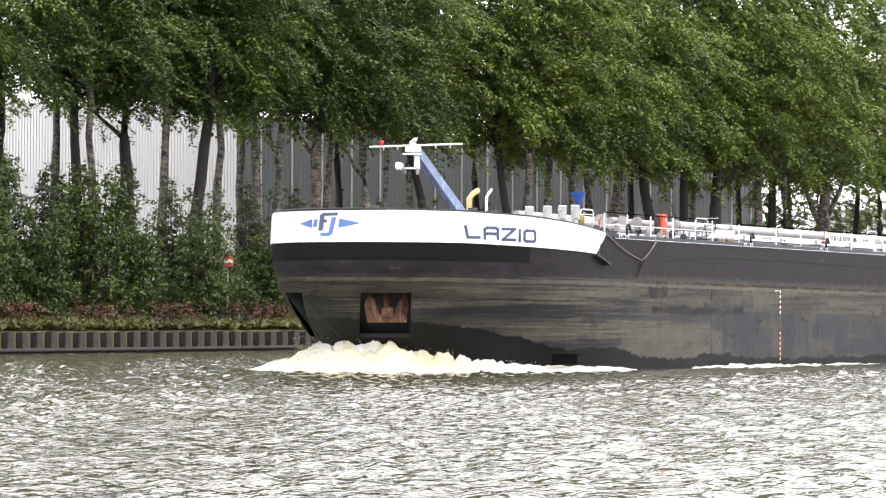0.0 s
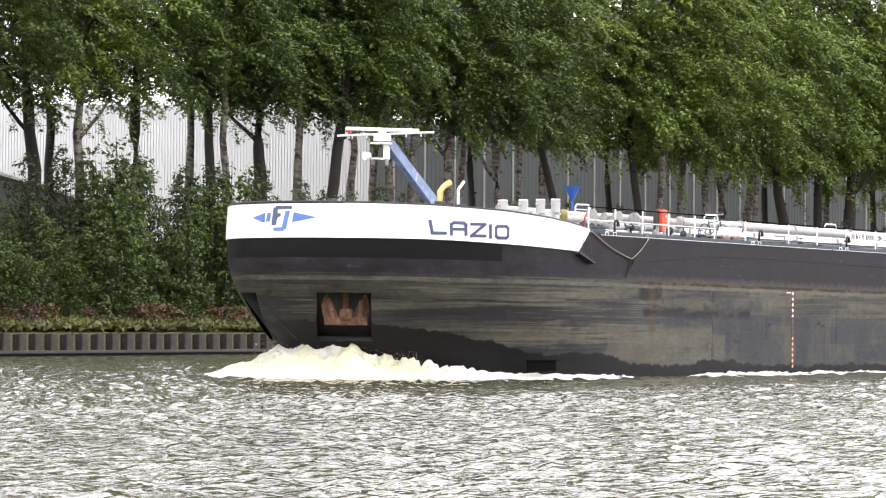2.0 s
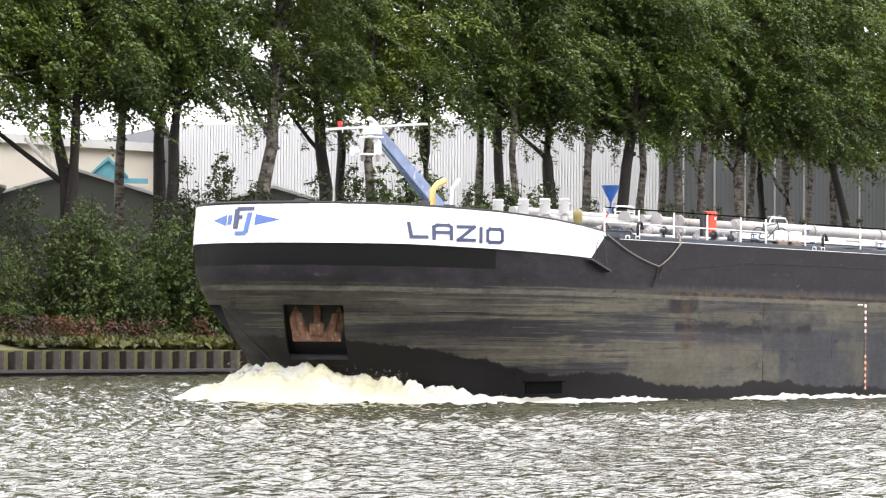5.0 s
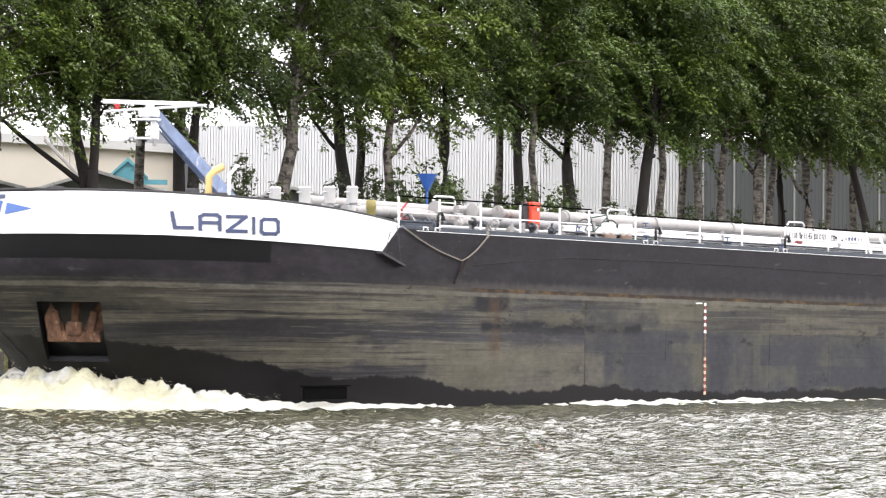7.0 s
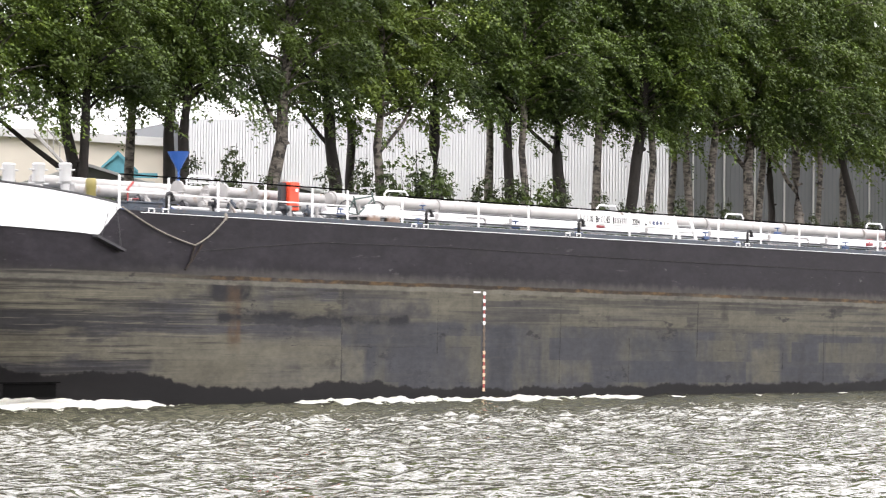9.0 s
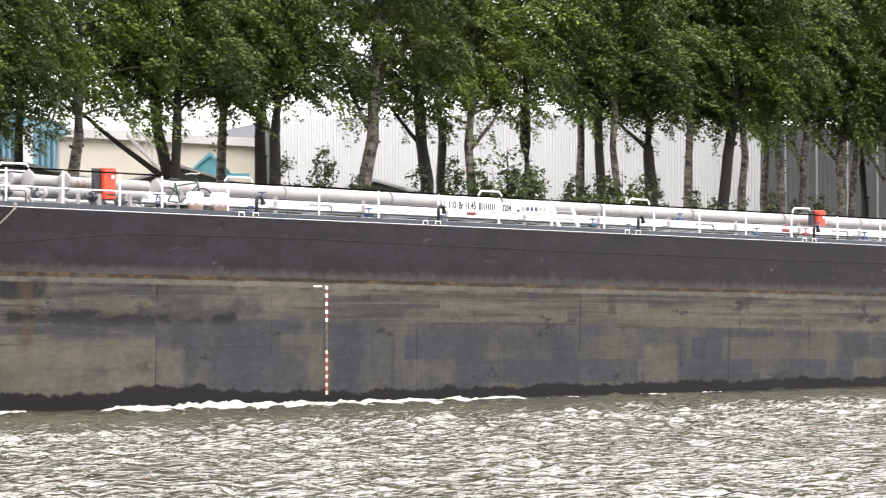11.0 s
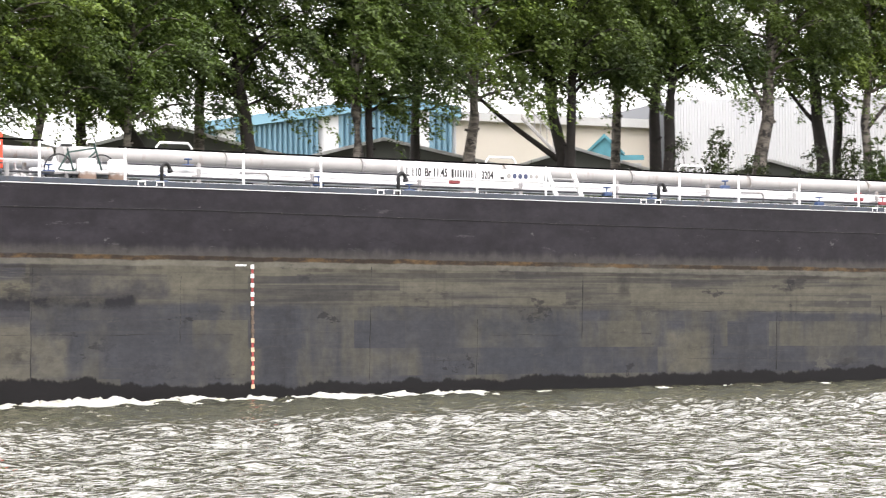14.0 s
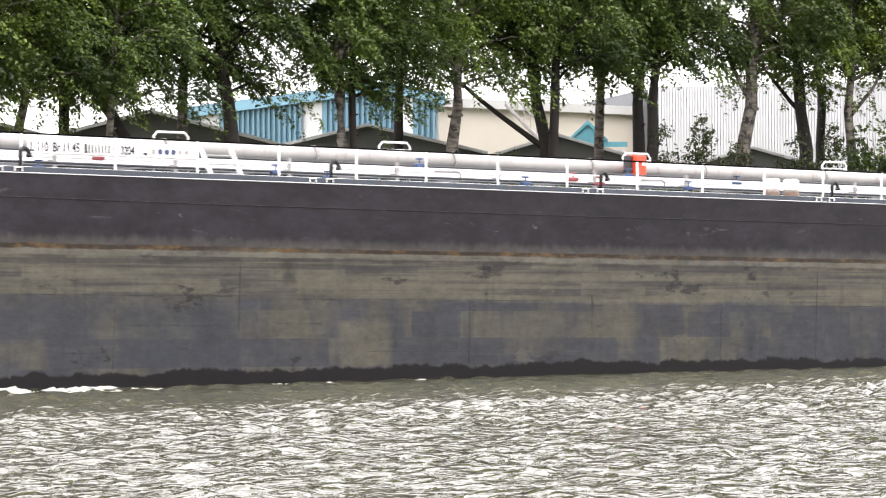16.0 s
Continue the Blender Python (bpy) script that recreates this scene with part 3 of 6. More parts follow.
def sheet_pile_wall():
    wall = thing("quay_wall", "rusty steel sheet-pile quay wall with a grey waling", "quay wall", kind="structure", at=pose(0, QUAY_Y, 0))

    def strip(pts):
        bm = bmesh.new()
        vs = [(bm.verts.new((px, py, -0.8)), bm.verts.new((px, py, 1.04 + pz))) for px, py, pz in pts]
        for q, w in zip(vs, vs[1:]):
            bm.faces.new((q[0], w[0], w[1], q[1]))
        return bm

    # the inner pans are coloured much darker than the outer ones
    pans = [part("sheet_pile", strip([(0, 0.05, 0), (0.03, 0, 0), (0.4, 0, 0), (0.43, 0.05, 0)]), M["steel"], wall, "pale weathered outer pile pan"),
            part("sheet_pile", strip([(0.43, 0.05, 0), (0.54, 0.42, -0.05), (0.72, 0.46, -0.09), (0.9, 0.42, -0.05), (1.0, 0.05, 0)]), M["dark_brown_steel"], wall, "dark brown inner pile pan")]
    for x in range(58, 240):
        for first in pans:
            ob = first
            if x > 58:
                ob = first.copy()
                scene.collection.objects.link(ob)
            ob.location = (x, 0, R.uniform(-0.04, 0.02))
    bm = bmesh.new()
    box(bm, (150, -0.16, 0.22), (186, 0.3, 0.14), bevel=0.02)
    part("waling", bm, M["concrete"], wall, "grey waling beam along the piles")
    bm = bmesh.new()
    box(bm, (150, 0.1, 0.0), (186, 0.3, 0.34))
    part("wet_sill", bm, M["black"], wall, "black wet sill at the waterline")


sheet_pile_wall()

# ---------- the tanker barge; local x aft from the draught scale, y from the port side, z from the water ----------
SHIP_X0, SHIP_Y, SPEED = 104.46, 53.56, 4.735
HALF = 5.725
TIP = ((-0.9, -19.2), (0, -19.8), (0.7, -20.3), (1.4, -20.95), (2.0, -21.45), (2.7, -22.0), (3.1, -22.3), (3.6, -22.5), (4.4, -22.55), (5.5, -22.4))
XE = ((-0.9, -11.5), (0, -12.0), (2.5, -13.8), (4.5, -14.5), (6, -14.5))


def trim(x):
    return -0.0095 * x


def around(q, z, off=0.0):
    """Point on the hull: q from -1 (starboard shoulder) by 0 (stem) to 1 (port shoulder), or x aft of the port shoulder."""
    tip, xe = lerp_table(TIP, z), lerp_table(XE, z)
    th = q * math.pi / 2
    b = math.copysign(abs(math.sin(th)) ** 0.95, th)
    if q < 0:
        b *= 1 - lerp_table(((1.0, 0.31), (2.7, 0.15)), z) * (1 - abs(q)) ** 0.5
    c = math.cos(th)
    nx, ny = -c / (xe - tip), -b / HALF
    n = math.hypot(nx, ny)
    return Vector((xe + (tip - xe) * c + off * nx / n, HALF - HALF * b + off * ny / n, z))


def lean_in(q, z):
    """The plating lines of the bow draw together towards the stem lower down."""
    if q < 0:
        return q - 0.16 * min(1, max(0, (2.67 - z) / 1.5)) * min(1, -q / 0.14) * (1 + q)
    return q - math.copysign(0.105 * min(1, max(0, (2.67 - z) / 1.5)) * min(1, abs(q) / 0.14) * (1 - abs(q)), q)


def port_y(x, z):
    tip, xe = lerp_table(TIP, z), lerp_table(XE, z)
    if x >= xe:
        return 0.0
    u = min(1, (xe - x) / (xe - tip))
    return HALF - HALF * (1 - u * u) ** 0.475


def deck_z(x):
    return 4.55 + trim(x)


ship = thing("tanker_barge", "long dark inland tanker barge with white bow bulwark, under way", "ship")


def hull():
    bm = bmesh.new()
    zs = [-0.9, -0.3, 0.1, 0.5, 1.0, 1.4, 1.8, 2.2, 2.5, 2.8, 3.1, 3.4, 3.7, 4.0, 4.3, 4.55]
    qs = [-1, -0.85, -0.7, -0.6, -0.5, -0.4, -0.31, -0.225, -0.145, -0.07, 0, 0.07, 0.132, 0.22, 0.312, 0.45, 0.55, 0.7, 0.85, 1.0]
    aft = [-10, -5.6, -2, 2, 6, 10, 14, 18, 22, 26, 30, 36, 44, 52, 60, 70, 80]
    stern = [(84, 0.4), (87, 2.0)]
    grid = []
    for z in zs:
        row = []
        for bx, by in reversed(stern):
            row.append(Vector((bx, 2 * HALF - by, z)))
        row += [Vector((x, 2 * HALF, z + trim(x))) for x in reversed(aft)]
        for q in qs:
            row.append(around(lean_in(q, z + 0.17), z + 0.17))
        row += [Vector((x, 0, z + trim(x))) for x in aft]
        for bx, by in stern:
            row.append(Vector((bx, by, z + trim(bx))))
        grid.append([bm.verts.new(p) for p in row])
    off = len(stern) + len(aft)
    for r in range(len(zs) - 1):
        for c in range(len(grid[0]) - 1):
            q0 = qs[c - off] if 0 <= c - off < len(qs) - 1 else None
            if q0 in (0.132, 0.22, -0.31, -0.225) and 1.0 <= zs[r] < 2.5:
                continue
            bm.faces.new((grid[r][c], grid[r][c + 1], grid[r + 1][c + 1], grid[r + 1][c]))
    bm.faces.new([row[-1] for row in grid] + [row[0] for row in reversed(grid)])
    bm.faces.new(grid[0])
    ob = part("hull", bm, M["hull"], ship, "dark weathered hull plating with olive-grey stains", smooth=True)
    ob.data.materials.append(M["hull_mid"])
    for p in ob.data.polygons:
        p.material_index = int(p.center.x > -5.6)
    ob.data.set_sharp_from_angle(angle=radians(25))
    # deck
    bm = bmesh.new()
    ring = [around(q, 4.62 + 0.1) for q in qs]
    ring = [Vector((p.x, min(max(p.y, 0.05), 2 * HALF - 0.05), 4.66)) for p in ring]
    ring += [Vector((x, 0.03, deck_z(x) - 0.01)) for x in aft] + [Vector((x, by + 0.03, deck_z(x) - 0.01)) for x, by in stern]
    left = list(reversed([Vector((p.x, 2 * HALF - p.y, p.z)) for p in ring[len(qs):]]))
    bm.faces.new([bm.verts.new(p) for p in ring + left])
    bmesh.ops.triangulate(bm, faces=bm.faces[:])
    part("deck", bm, M["deck"], ship, "blue-grey painted steel deck")


hull()


def recess(side):
    """Anchor pocket with the rusty anchor in it; side 1 is port."""
    bm = bmesh.new()
    qs, zs = [0.132, 0.22, 0.312] if side > 0 else [0.145, 0.225, 0.31], [1.0, 1.4, 1.8, 2.2, 2.5]
    outer = [[around(side * lean_in(q, z + 0.17), z + 0.17, 0.004) for q in qs] for z in zs]
    mid = around(side * (0.2 if side > 0 else 0.225), 2.05)
    inward = Vector((0.72, side * 0.62, 0)).normalized() * 0.75
    inner = [[p + inward for p in row] for row in outer]
    loop = [(0, 0), (0, 1), (0, 2), (1, 2), (2, 2), (3, 2), (4, 2), (4, 1), (4, 0), (3, 0), (2, 0), (1, 0)]
    ov = [bm.verts.new(outer[r][c]) for r, c in loop]
    iv = [bm.verts.new(inner[r][c]) for r, c in loop]
    for k in range(len(loop)):
        bm.faces.new((ov[k], ov[(k + 1) % 12], iv[(k + 1) % 12], iv[k]))
    bm.faces.new(iv)
    pocket = part("anchor_pocket", bm, M["black"], ship, "black anchor pocket let into the bow")
    if side > 0:
        ax = Matrix.Translation(mid + inward * 0.4 + Vector((0, 0, 0.1))) @ Matrix.Rotation(math.atan2(-0.72, 0.62), 4, "Z")
        bm2 = bmesh.new()
        for sx in (-1, 1):
            fl = [(sx * 0.12, 0, -0.3), (sx * 0.55, 0, -0.25), (sx * 0.62, 0, 0.1), (sx * 0.5, 0, 0.42), (sx * 0.3, 0, 0.1)]
            lo = [bm2.verts.new((u, -0.09, w)) for u, v, w in fl]
            hi = [bm2.verts.new((u, 0.09, w)) for u, v, w in fl]
            bm2.faces.new(lo)
            bm2.faces.new(hi[::-1])
            for k in range(5):
                bm2.faces.new((lo[k], hi[k], hi[(k + 1) % 5], lo[(k + 1) % 5]))
        box(bm2, (0, -0.04, -0.28), (1.1, 0.26, 0.24), bevel=0.05)
        box(bm2, (0, -0.08, -0.12), (0.34, 0.34, 0.3), bevel=0.08)
        for sx in (-0.36, 0.36):
            box(bm2, (sx, -0.08, -0.05), (0.16, 0.2, 0.6), pose(0, 0, 0, 0, sx * 30, 0), bevel=0.05)
        tube(bm2, [(0, 0, -0.2), (0, 0.1, 0.55)], 0.09)
        bmesh.ops.recalc_face_normals(bm2, faces=bm2.faces[:])
        bmesh.ops.transform(bm2, matrix=ax @ Matrix.Scale(1.22, 4), verts=bm2.verts)
        part("anchor", bm2, M["anchor_rust"], pocket, "rusty brown anchor")
    bm3 = bmesh.new()
    a0, a1 = inner[0][0], inner[0][2]
    b0, b1 = outer[0][0], outer[0][2]
    lift = Vector((0, 0, 0.16))
    top3 = [bm3.verts.new(p) for p in (a0 + lift, a1 + lift, b1.lerp(a1, 0.35) + lift * 0.8, b0.lerp(a0, 0.35) + lift * 0.8, b1.lerp(a1, 0.05) + lift * 0.05, b0.lerp(a0, 0.05) + lift * 0.05)]
    bm3.faces.new(top3[:4])
    bm3.faces.new((top3[3], top3[2], top3[4], top3[5]))
    part("pocket_sill", bm3, M["pocket_grey"], pocket, "scuffed grey sill")


recess(1)
recess(-1)

WHITE_LOW = ((-23, 4.36), (-20, 4.34), (-17, 4.22), (-13.4, 4.05), (-12.5, 4.0))
WHITE_TOP = ((-23, 5.45), (-20, 5.38), (-17.4, 5.25), (-15, 5.05), (-13.6, 4.86), (-12.7, 4.72))


def bulwark():
    bm = bmesh.new()
    qs = [i / 12 for i in range(-12, 13)]
    cols = [(around(q, 4.9), around(q, 4.9, -0.12), q) for q in qs]
    for x in (-14.3, -13.96, -13.6, -13.31):
        cols.append((Vector((x, 0, 4.9)), Vector((x, 0.12, 4.9)), None))
        cols.insert(0, (Vector((x, 2 * HALF, 4.9)), Vector((x, 2 * HALF - 0.12, 4.9)), None))
    rings = []
    for o, i, q in cols:
        x = o.x
        hi = lerp_table(WHITE_TOP, x)
        lo = min(hi - 0.04, lerp_table(WHITE_LOW, x) + max(0, x + 13.96) * 1.05)
        out = (o - i).normalized() * 0.03
        levels = [lo + (hi - lo) * k / 3 for k in range(4)]
        outer = []
        for lv in levels:
            p = o + out
            if q is not None:
                p = around(q, lv, 0.03)
            outer.append(bm.verts.new((p.x, p.y, lv)))
        inner = [bm.verts.new((i.x, i.y, hi)), bm.verts.new((i.x, i.y, min(lo + 0.2, hi - 0.02)))]
        rings.append(outer + inner)
    for u, w in zip(rings, rings[1:]):
        for k in range(5):
            bm.faces.new((u[k], w[k], w[k + 1], u[k + 1]))
    for r in (rings[0], rings[-1]):
        bm.faces.new(r)
    bmesh.ops.recalc_face_normals(bm, faces=bm.faces[:])
    ob = part("bulwark", bm, M["white"], ship, "white-painted bow bulwark", smooth=True)
    ob.data.set_sharp_from_angle(angle=radians(40))
    return cols


cols = bulwark()
bm = bmesh.new()
tube(bm, [((o + i) / 2).xy.to_3d() + Vector((0, 0, lerp_table(WHITE_TOP, o.x) + 0.02)) for o, i, q in cols], 0.05, 6)
part("capping_rail", bm, M["black"], ship, "black capping rail on the bulwark", smooth=True)


def knuckle():
    bm = bmesh.new()
    tube(bm, [(x, -0.012, z) for x, z in ((-10.7, 3.76), (-9.0, 3.9), (-6.4, 4.09), (-1.4, 4.08), (8.8, 3.91), (18.9, 3.8), (40, 3.62), (80, 3.24))], 0.008, 5)
    part("rubbing_seam", bm, M["weld"], ship, "dark weld seam under the deck edge")
    bm = bmesh.new()
    tube(bm, [(x, -0.01, deck_z(x) - 0.02) for x in (-12.6, -6, 0, 10, 20, 40, 80)], 0.0095, 6)
    part("deck_edge", bm, M["rail"], ship, "white-painted deck edge strip")
    bm = bmesh.new()
    xs = [-12.6, -6, 0, 10, 20, 40, 80]
    vs = [[bm.verts.new((x, y, deck_z(x) + z)) for y, z in ((0.03, -0.02), (0.03, 0.1), (0.3, 0.12), (0.3, -0.02))] for x in xs]
    for a, b in zip(vs, vs[1:]):
        for k in range(3):
            bm.faces.new((a[k], b[k], b[k + 1], a[k + 1]))
    bm.faces.new(vs[0][::-1])
    bm.faces.new(vs[-1])
    bmesh.ops.recalc_face_normals(bm, faces=bm.faces[:])
    part("gunwale", bm, M["deck"], ship, "blue-grey gunwale coaming")


knuckle()


def welds():
    """Dark weld beads between the plates: uneven, broken by rubbed-off stretches."""
    rr = random.Random(17)
    for x0, z0, z1 in ((-5.6, 0.4, 2.95), (-1.9, 1.2, 2.8), (3.2, 0.35, 2.95), (6.32, 0.46, 1.78), (9.57, 1.22, 2.9), (10.93, 2.4, 2.92), (13.9, 0.9, 1.5), (16.07, 0.52, 1.98), (19.9, 1.3, 2.2), (24.2, 0.48, 2.02), (27.6, 0.5, 2.9)):
        bm = bmesh.new()
        hs = np.arange(z0, z1, 0.16)
        tube(bm, [(x0 + rr.uniform(-0.012, 0.012) + 0.03 * (w - z0), 0.0, w + trim(x0)) for w in hs], 0, 5, radii=[max(0.002, rr.gauss(0.007, 0.005)) for _ in hs])
        part("weld_seam", bm, M["weld"], ship, "dark upright weld seam")
    for x0, x1, z0 in ((3.3, 9.4, 2.02), (9.8, 19.0, 1.96), (5.0, 6.3, 0.8), (6.4, 9.4, 1.38), (10.6, 12.0, 1.42), (-7.4, -0.4, 1.4), (19.8, 30.0, 1.86), (13.0, 16.0, 0.8)):
        bm = bmesh.new()
        ws = np.arange(x0, x1, 0.3)
        tube(bm, [(w, 0.0, z0 + trim(w) + rr.uniform(-0.012, 0.012)) for w in ws], 0, 5, radii=[max(0.0015, rr.gauss(0.004, 0.004)) for _ in ws])
        part("weld_seam", bm, M["weld"], ship, "dark lengthwise weld seam")


welds()


def on_hull(x, z, off):
    """Point on the port bow plating at x, z, lifted by off."""
    y = port_y(x, z)
    dy = (port_y(x + 0.05, z) - port_y(x - 0.05, z)) / 0.1
    n = Vector((dy, -1, 0)).normalized()
    return Vector((x, y, z)) + n * off


def stroke(bm, pts, width, place, thick=0.012):
    """Flat painted stroke along pts (u, v), laid on the plating by place(u, v, off)."""
    for (u0, v0), (u1, v1) in zip(pts, pts[1:]):
        d = Vector((u1 - u0, v1 - v0)).normalized() * width / 2
        n = Vector((-d.y, d.x))
        a, b = Vector((u0, v0)) - d, Vector((u1, v1)) + d
        vs = [[bm.verts.new(place(p.x, p.y, o)) for p in (a + n, b + n, b - n, a - n)] for o in (0, thick)]
        bm.faces.new(vs[1])
        for k in range(4):
            bm.faces.new((vs[0][k], vs[0][(k + 1) % 4], vs[1][(k + 1) % 4], vs[1][k]))


def ship_name():
    glyphs = {
        "L": [[(0, 1), (0.12, 0), (1, 0)]],
        "A": [[(0, 0), (0, 0.85), (0.2, 1), (0.85, 1), (1, 0.85), (1, 0)], [(0, 0.45), (1, 0.45)]],
        "Z": [[(0, 1), (1, 1), (0, 0), (1, 0)]],
        "I": [[(0.5, 1), (0.5, 0)]],
        "O": [[(0.15, 1), (0.85, 1), (1, 0.85), (1, 0.15), (0.85, 0), (0.15, 0), (0, 0.15), (0, 0.85), (0.15, 1)]],
    }
    x = -19.98
    for ch, wide in (("L", 0.42), ("A", 0.46), ("Z", 0.46), ("I", 0.03), ("O", 0.46)):
        bm = bmesh.new()
        for line in glyphs[ch]:
            pts = [(x + u * wide, 4.52 - (x + 19.7) * 0.05 + 0.36 * v) for u, v in line]
            stroke(bm, pts, 0.088, lambda u, v, o: on_hull(u, v, 0.034 + o))
        bmesh.ops.recalc_face_normals(bm, faces=bm.faces[:])
        part("letter", bm, M["navy"], ship, "dark blue letter %s of the ship's name" % ch)
        x += wide + 0.187


ship_name()


def bow_badge():
    def place(u, v, o):
        return around(u, v, 0.034 + o)

    for name, pts in (("badge_triangle", [(-0.098, 4.98), (-0.028, 5.13), (-0.028, 4.83)]), ("badge_triangle", [(0.165, 4.98), (0.082, 5.14), (0.08, 4.83)])):
        bm = bmesh.new()
        vs = [[bm.verts.new(place(u, v, o)) for u, v in pts] for o in (0, 0.012)]
        bm.faces.new(vs[1])
        for k in range(3):
            bm.faces.new((vs[0][k], vs[0][(k + 1) % 3], vs[1][(k + 1) % 3], vs[1][k]))
        bmesh.ops.recalc_face_normals(bm, faces=bm.faces[:])
        part(name, bm, M["logo_blue"], ship, "blue painted triangle")
    for mat, lines, w in (("navy", [[(0.012, 4.74), (0.014, 5.29), (0.074, 5.29)], [(0.014, 5.06), (0.034, 5.06)]], 0.02), ("logo_blue", [[(0.06, 5.18), (0.05, 4.62), (0.012, 4.62)], [(-0.012, 4.86), (-0.01, 5.12)]], 0.02)):
        for line in lines:
            bm = bmesh.new()
            for (u0, v0), (u1, v1) in zip(line, line[1:]):
                if abs(v1 - v0) > 0.1:
                    q = [(u0 - 0.008, v0), (u0 + 0.008, v0), (u1 + 0.008, v1), (u1 - 0.008, v1)]
                else:
                    q = [(u0, v0 - 0.05), (u1, v1 - 0.05), (u1, v1 + 0.05), (u0, v0 + 0.05)]
                vs = [[bm.verts.new(place(u, v, o)) for u, v in q] for o in (0.0, 0.014 if mat == "navy" else 0.01)]
                bm.faces.new(vs[1])
                for k in range(4):
                    bm.faces.new((vs[0][k], vs[0][(k + 1) % 4], vs[1][(k + 1) % 4], vs[1][k]))
            bmesh.ops.recalc_face_normals(bm, faces=bm.faces[:])
            part("badge_bar", bm, M[mat], ship, "angular painted badge in dark blue")


bow_badge()


def draught_scale():
    for k in range(27):
        z = 2.83 - 0.1 * k
        white = k % 2 == 0
        worn = 9 <= k <= 15
        bm = bmesh.new()
        box(bm, (0, -0.006, z + 0.04), (0.085 if white else 0.05, 0.016, 0.094))
        part("scale_mark", bm, M["scale_worn"] if worn else (M["scale_low"] if k > 15 else M["rail"]) if white else M["red_worn"], ship, "white draught mark" if white and not worn else "worn draught mark")
    bm = bmesh.new()
    box(bm, (-0.3, -0.006, 2.9), (0.28, 0.016, 0.035))
    part("scale_mark", bm, M["rail"], ship, "white level mark")


M["red_worn"] = plain("worn_red_paint", (0.35, 0.05, 0.045), 0.6, vary=0.4, scale=12, dirt=(0.09, 0.08, 0.06))
M["scale_worn"] = plain("worn_scale_paint", (0.12, 0.085, 0.06), 0.7, vary=0.5, scale=12, dirt=(0.28, 0.22, 0.16))
M["scale_low"] = plain("faded_scale_paint", (0.62, 0.45, 0.3), 0.6, vary=0.25, scale=12, dirt=(0.3, 0.16, 0.08))
draught_scale()

STANCHIONS = [-13.2, -11.6, -9.93, -8.29, -6.6, -5.3, -3.2, -0.15, 1.95, 4.15, 6.45, 8.55, 10.73, 12.88, 14.9, 17.05, 19.22, 21.5, 23.7, 25.87,
              28.0, 30.2, 32.4, 34.5, 36.7, 38.9, 41, 43.2]


def railing():
    proto_post = None
    for x in STANCHIONS:
        if proto_post is None:
            bm = bmesh.new()
            box(bm, (0, 0, 0.4), (0.055, 0.03, 0.8), bevel=0.008)
            box(bm, (0, 0, 0.01), (0.1, 0.09, 0.02))
            proto_post = part("stanchion", bm, M["rail"], ship, "white rail stanchion")
            ob = proto_post
        else:
            ob = proto_post.copy()
            scene.collection.objects.link(ob)
        ob.location = (x, 0.1, deck_z(x) + (0.06 if x < -4 else 0.0))
    for xa, xb, high in ((-13.2, -5.2, 0.87), (-3.35, 43.3, 0.8)):
        xs = [xa + (xb - xa) * k / 12 for k in range(13)]
        bm = bmesh.new()
        tube(bm, [(x, 0.1, deck_z(x) + high) for x in xs], 0.021, 6)
        part("top_rail", bm, M["recess"], ship, "dark top rail")
        bm = bmesh.new()
        tube(bm, [(x, 0.1, deck_z(x) + high * 0.52) for x in xs], 0.019, 6)
        part("mid_rail", bm, M["rail"], ship, "white middle rail")


railing()


def gooseneck(x):
    bm = bmesh.new()
    z = deck_z(x)
    pts = [(0, 0, 0), (0, 0, 0.34)] + [(0.1 - 0.1 * math.cos(a), 0, 0.34 + 0.1 * math.sin(a)) for a in (0.5, 1.0, 1.57, 2.1, 2.7)] + [(0.21, 0, 0.3)]
    tube(bm, [(x + p[0], 0.06, z + p[2] * 1.12) for p in pts], 0.042, 8)
    tube(bm, [(x + 0.2, 0.06, z + 0.37), (x + 0.22, 0.06, z + 0.3)], 0.06, 8)
    neck = part("vent_gooseneck", bm, M["black"], ship, "dark swan-neck tank vent", smooth=True)
    for dx in (-0.55, -0.08):
        bm = bmesh.new()
        tube(bm, [(x + dx - 0.09, 0.0, z + 0.01), (x + dx - 0.09, 0.0, z + 0.09), (x + dx + 0.09, 0.0, z + 0.09), (x + dx + 0.09, 0.0, z + 0.01)], 0.018, 5)
        part("cleat", bm, M["rail"], ship, "small white rope cleat")


for x in (-11.7, -2.3, 4.1, 12.14, 20.27, 28.3, 36.4):
    gooseneck(x)


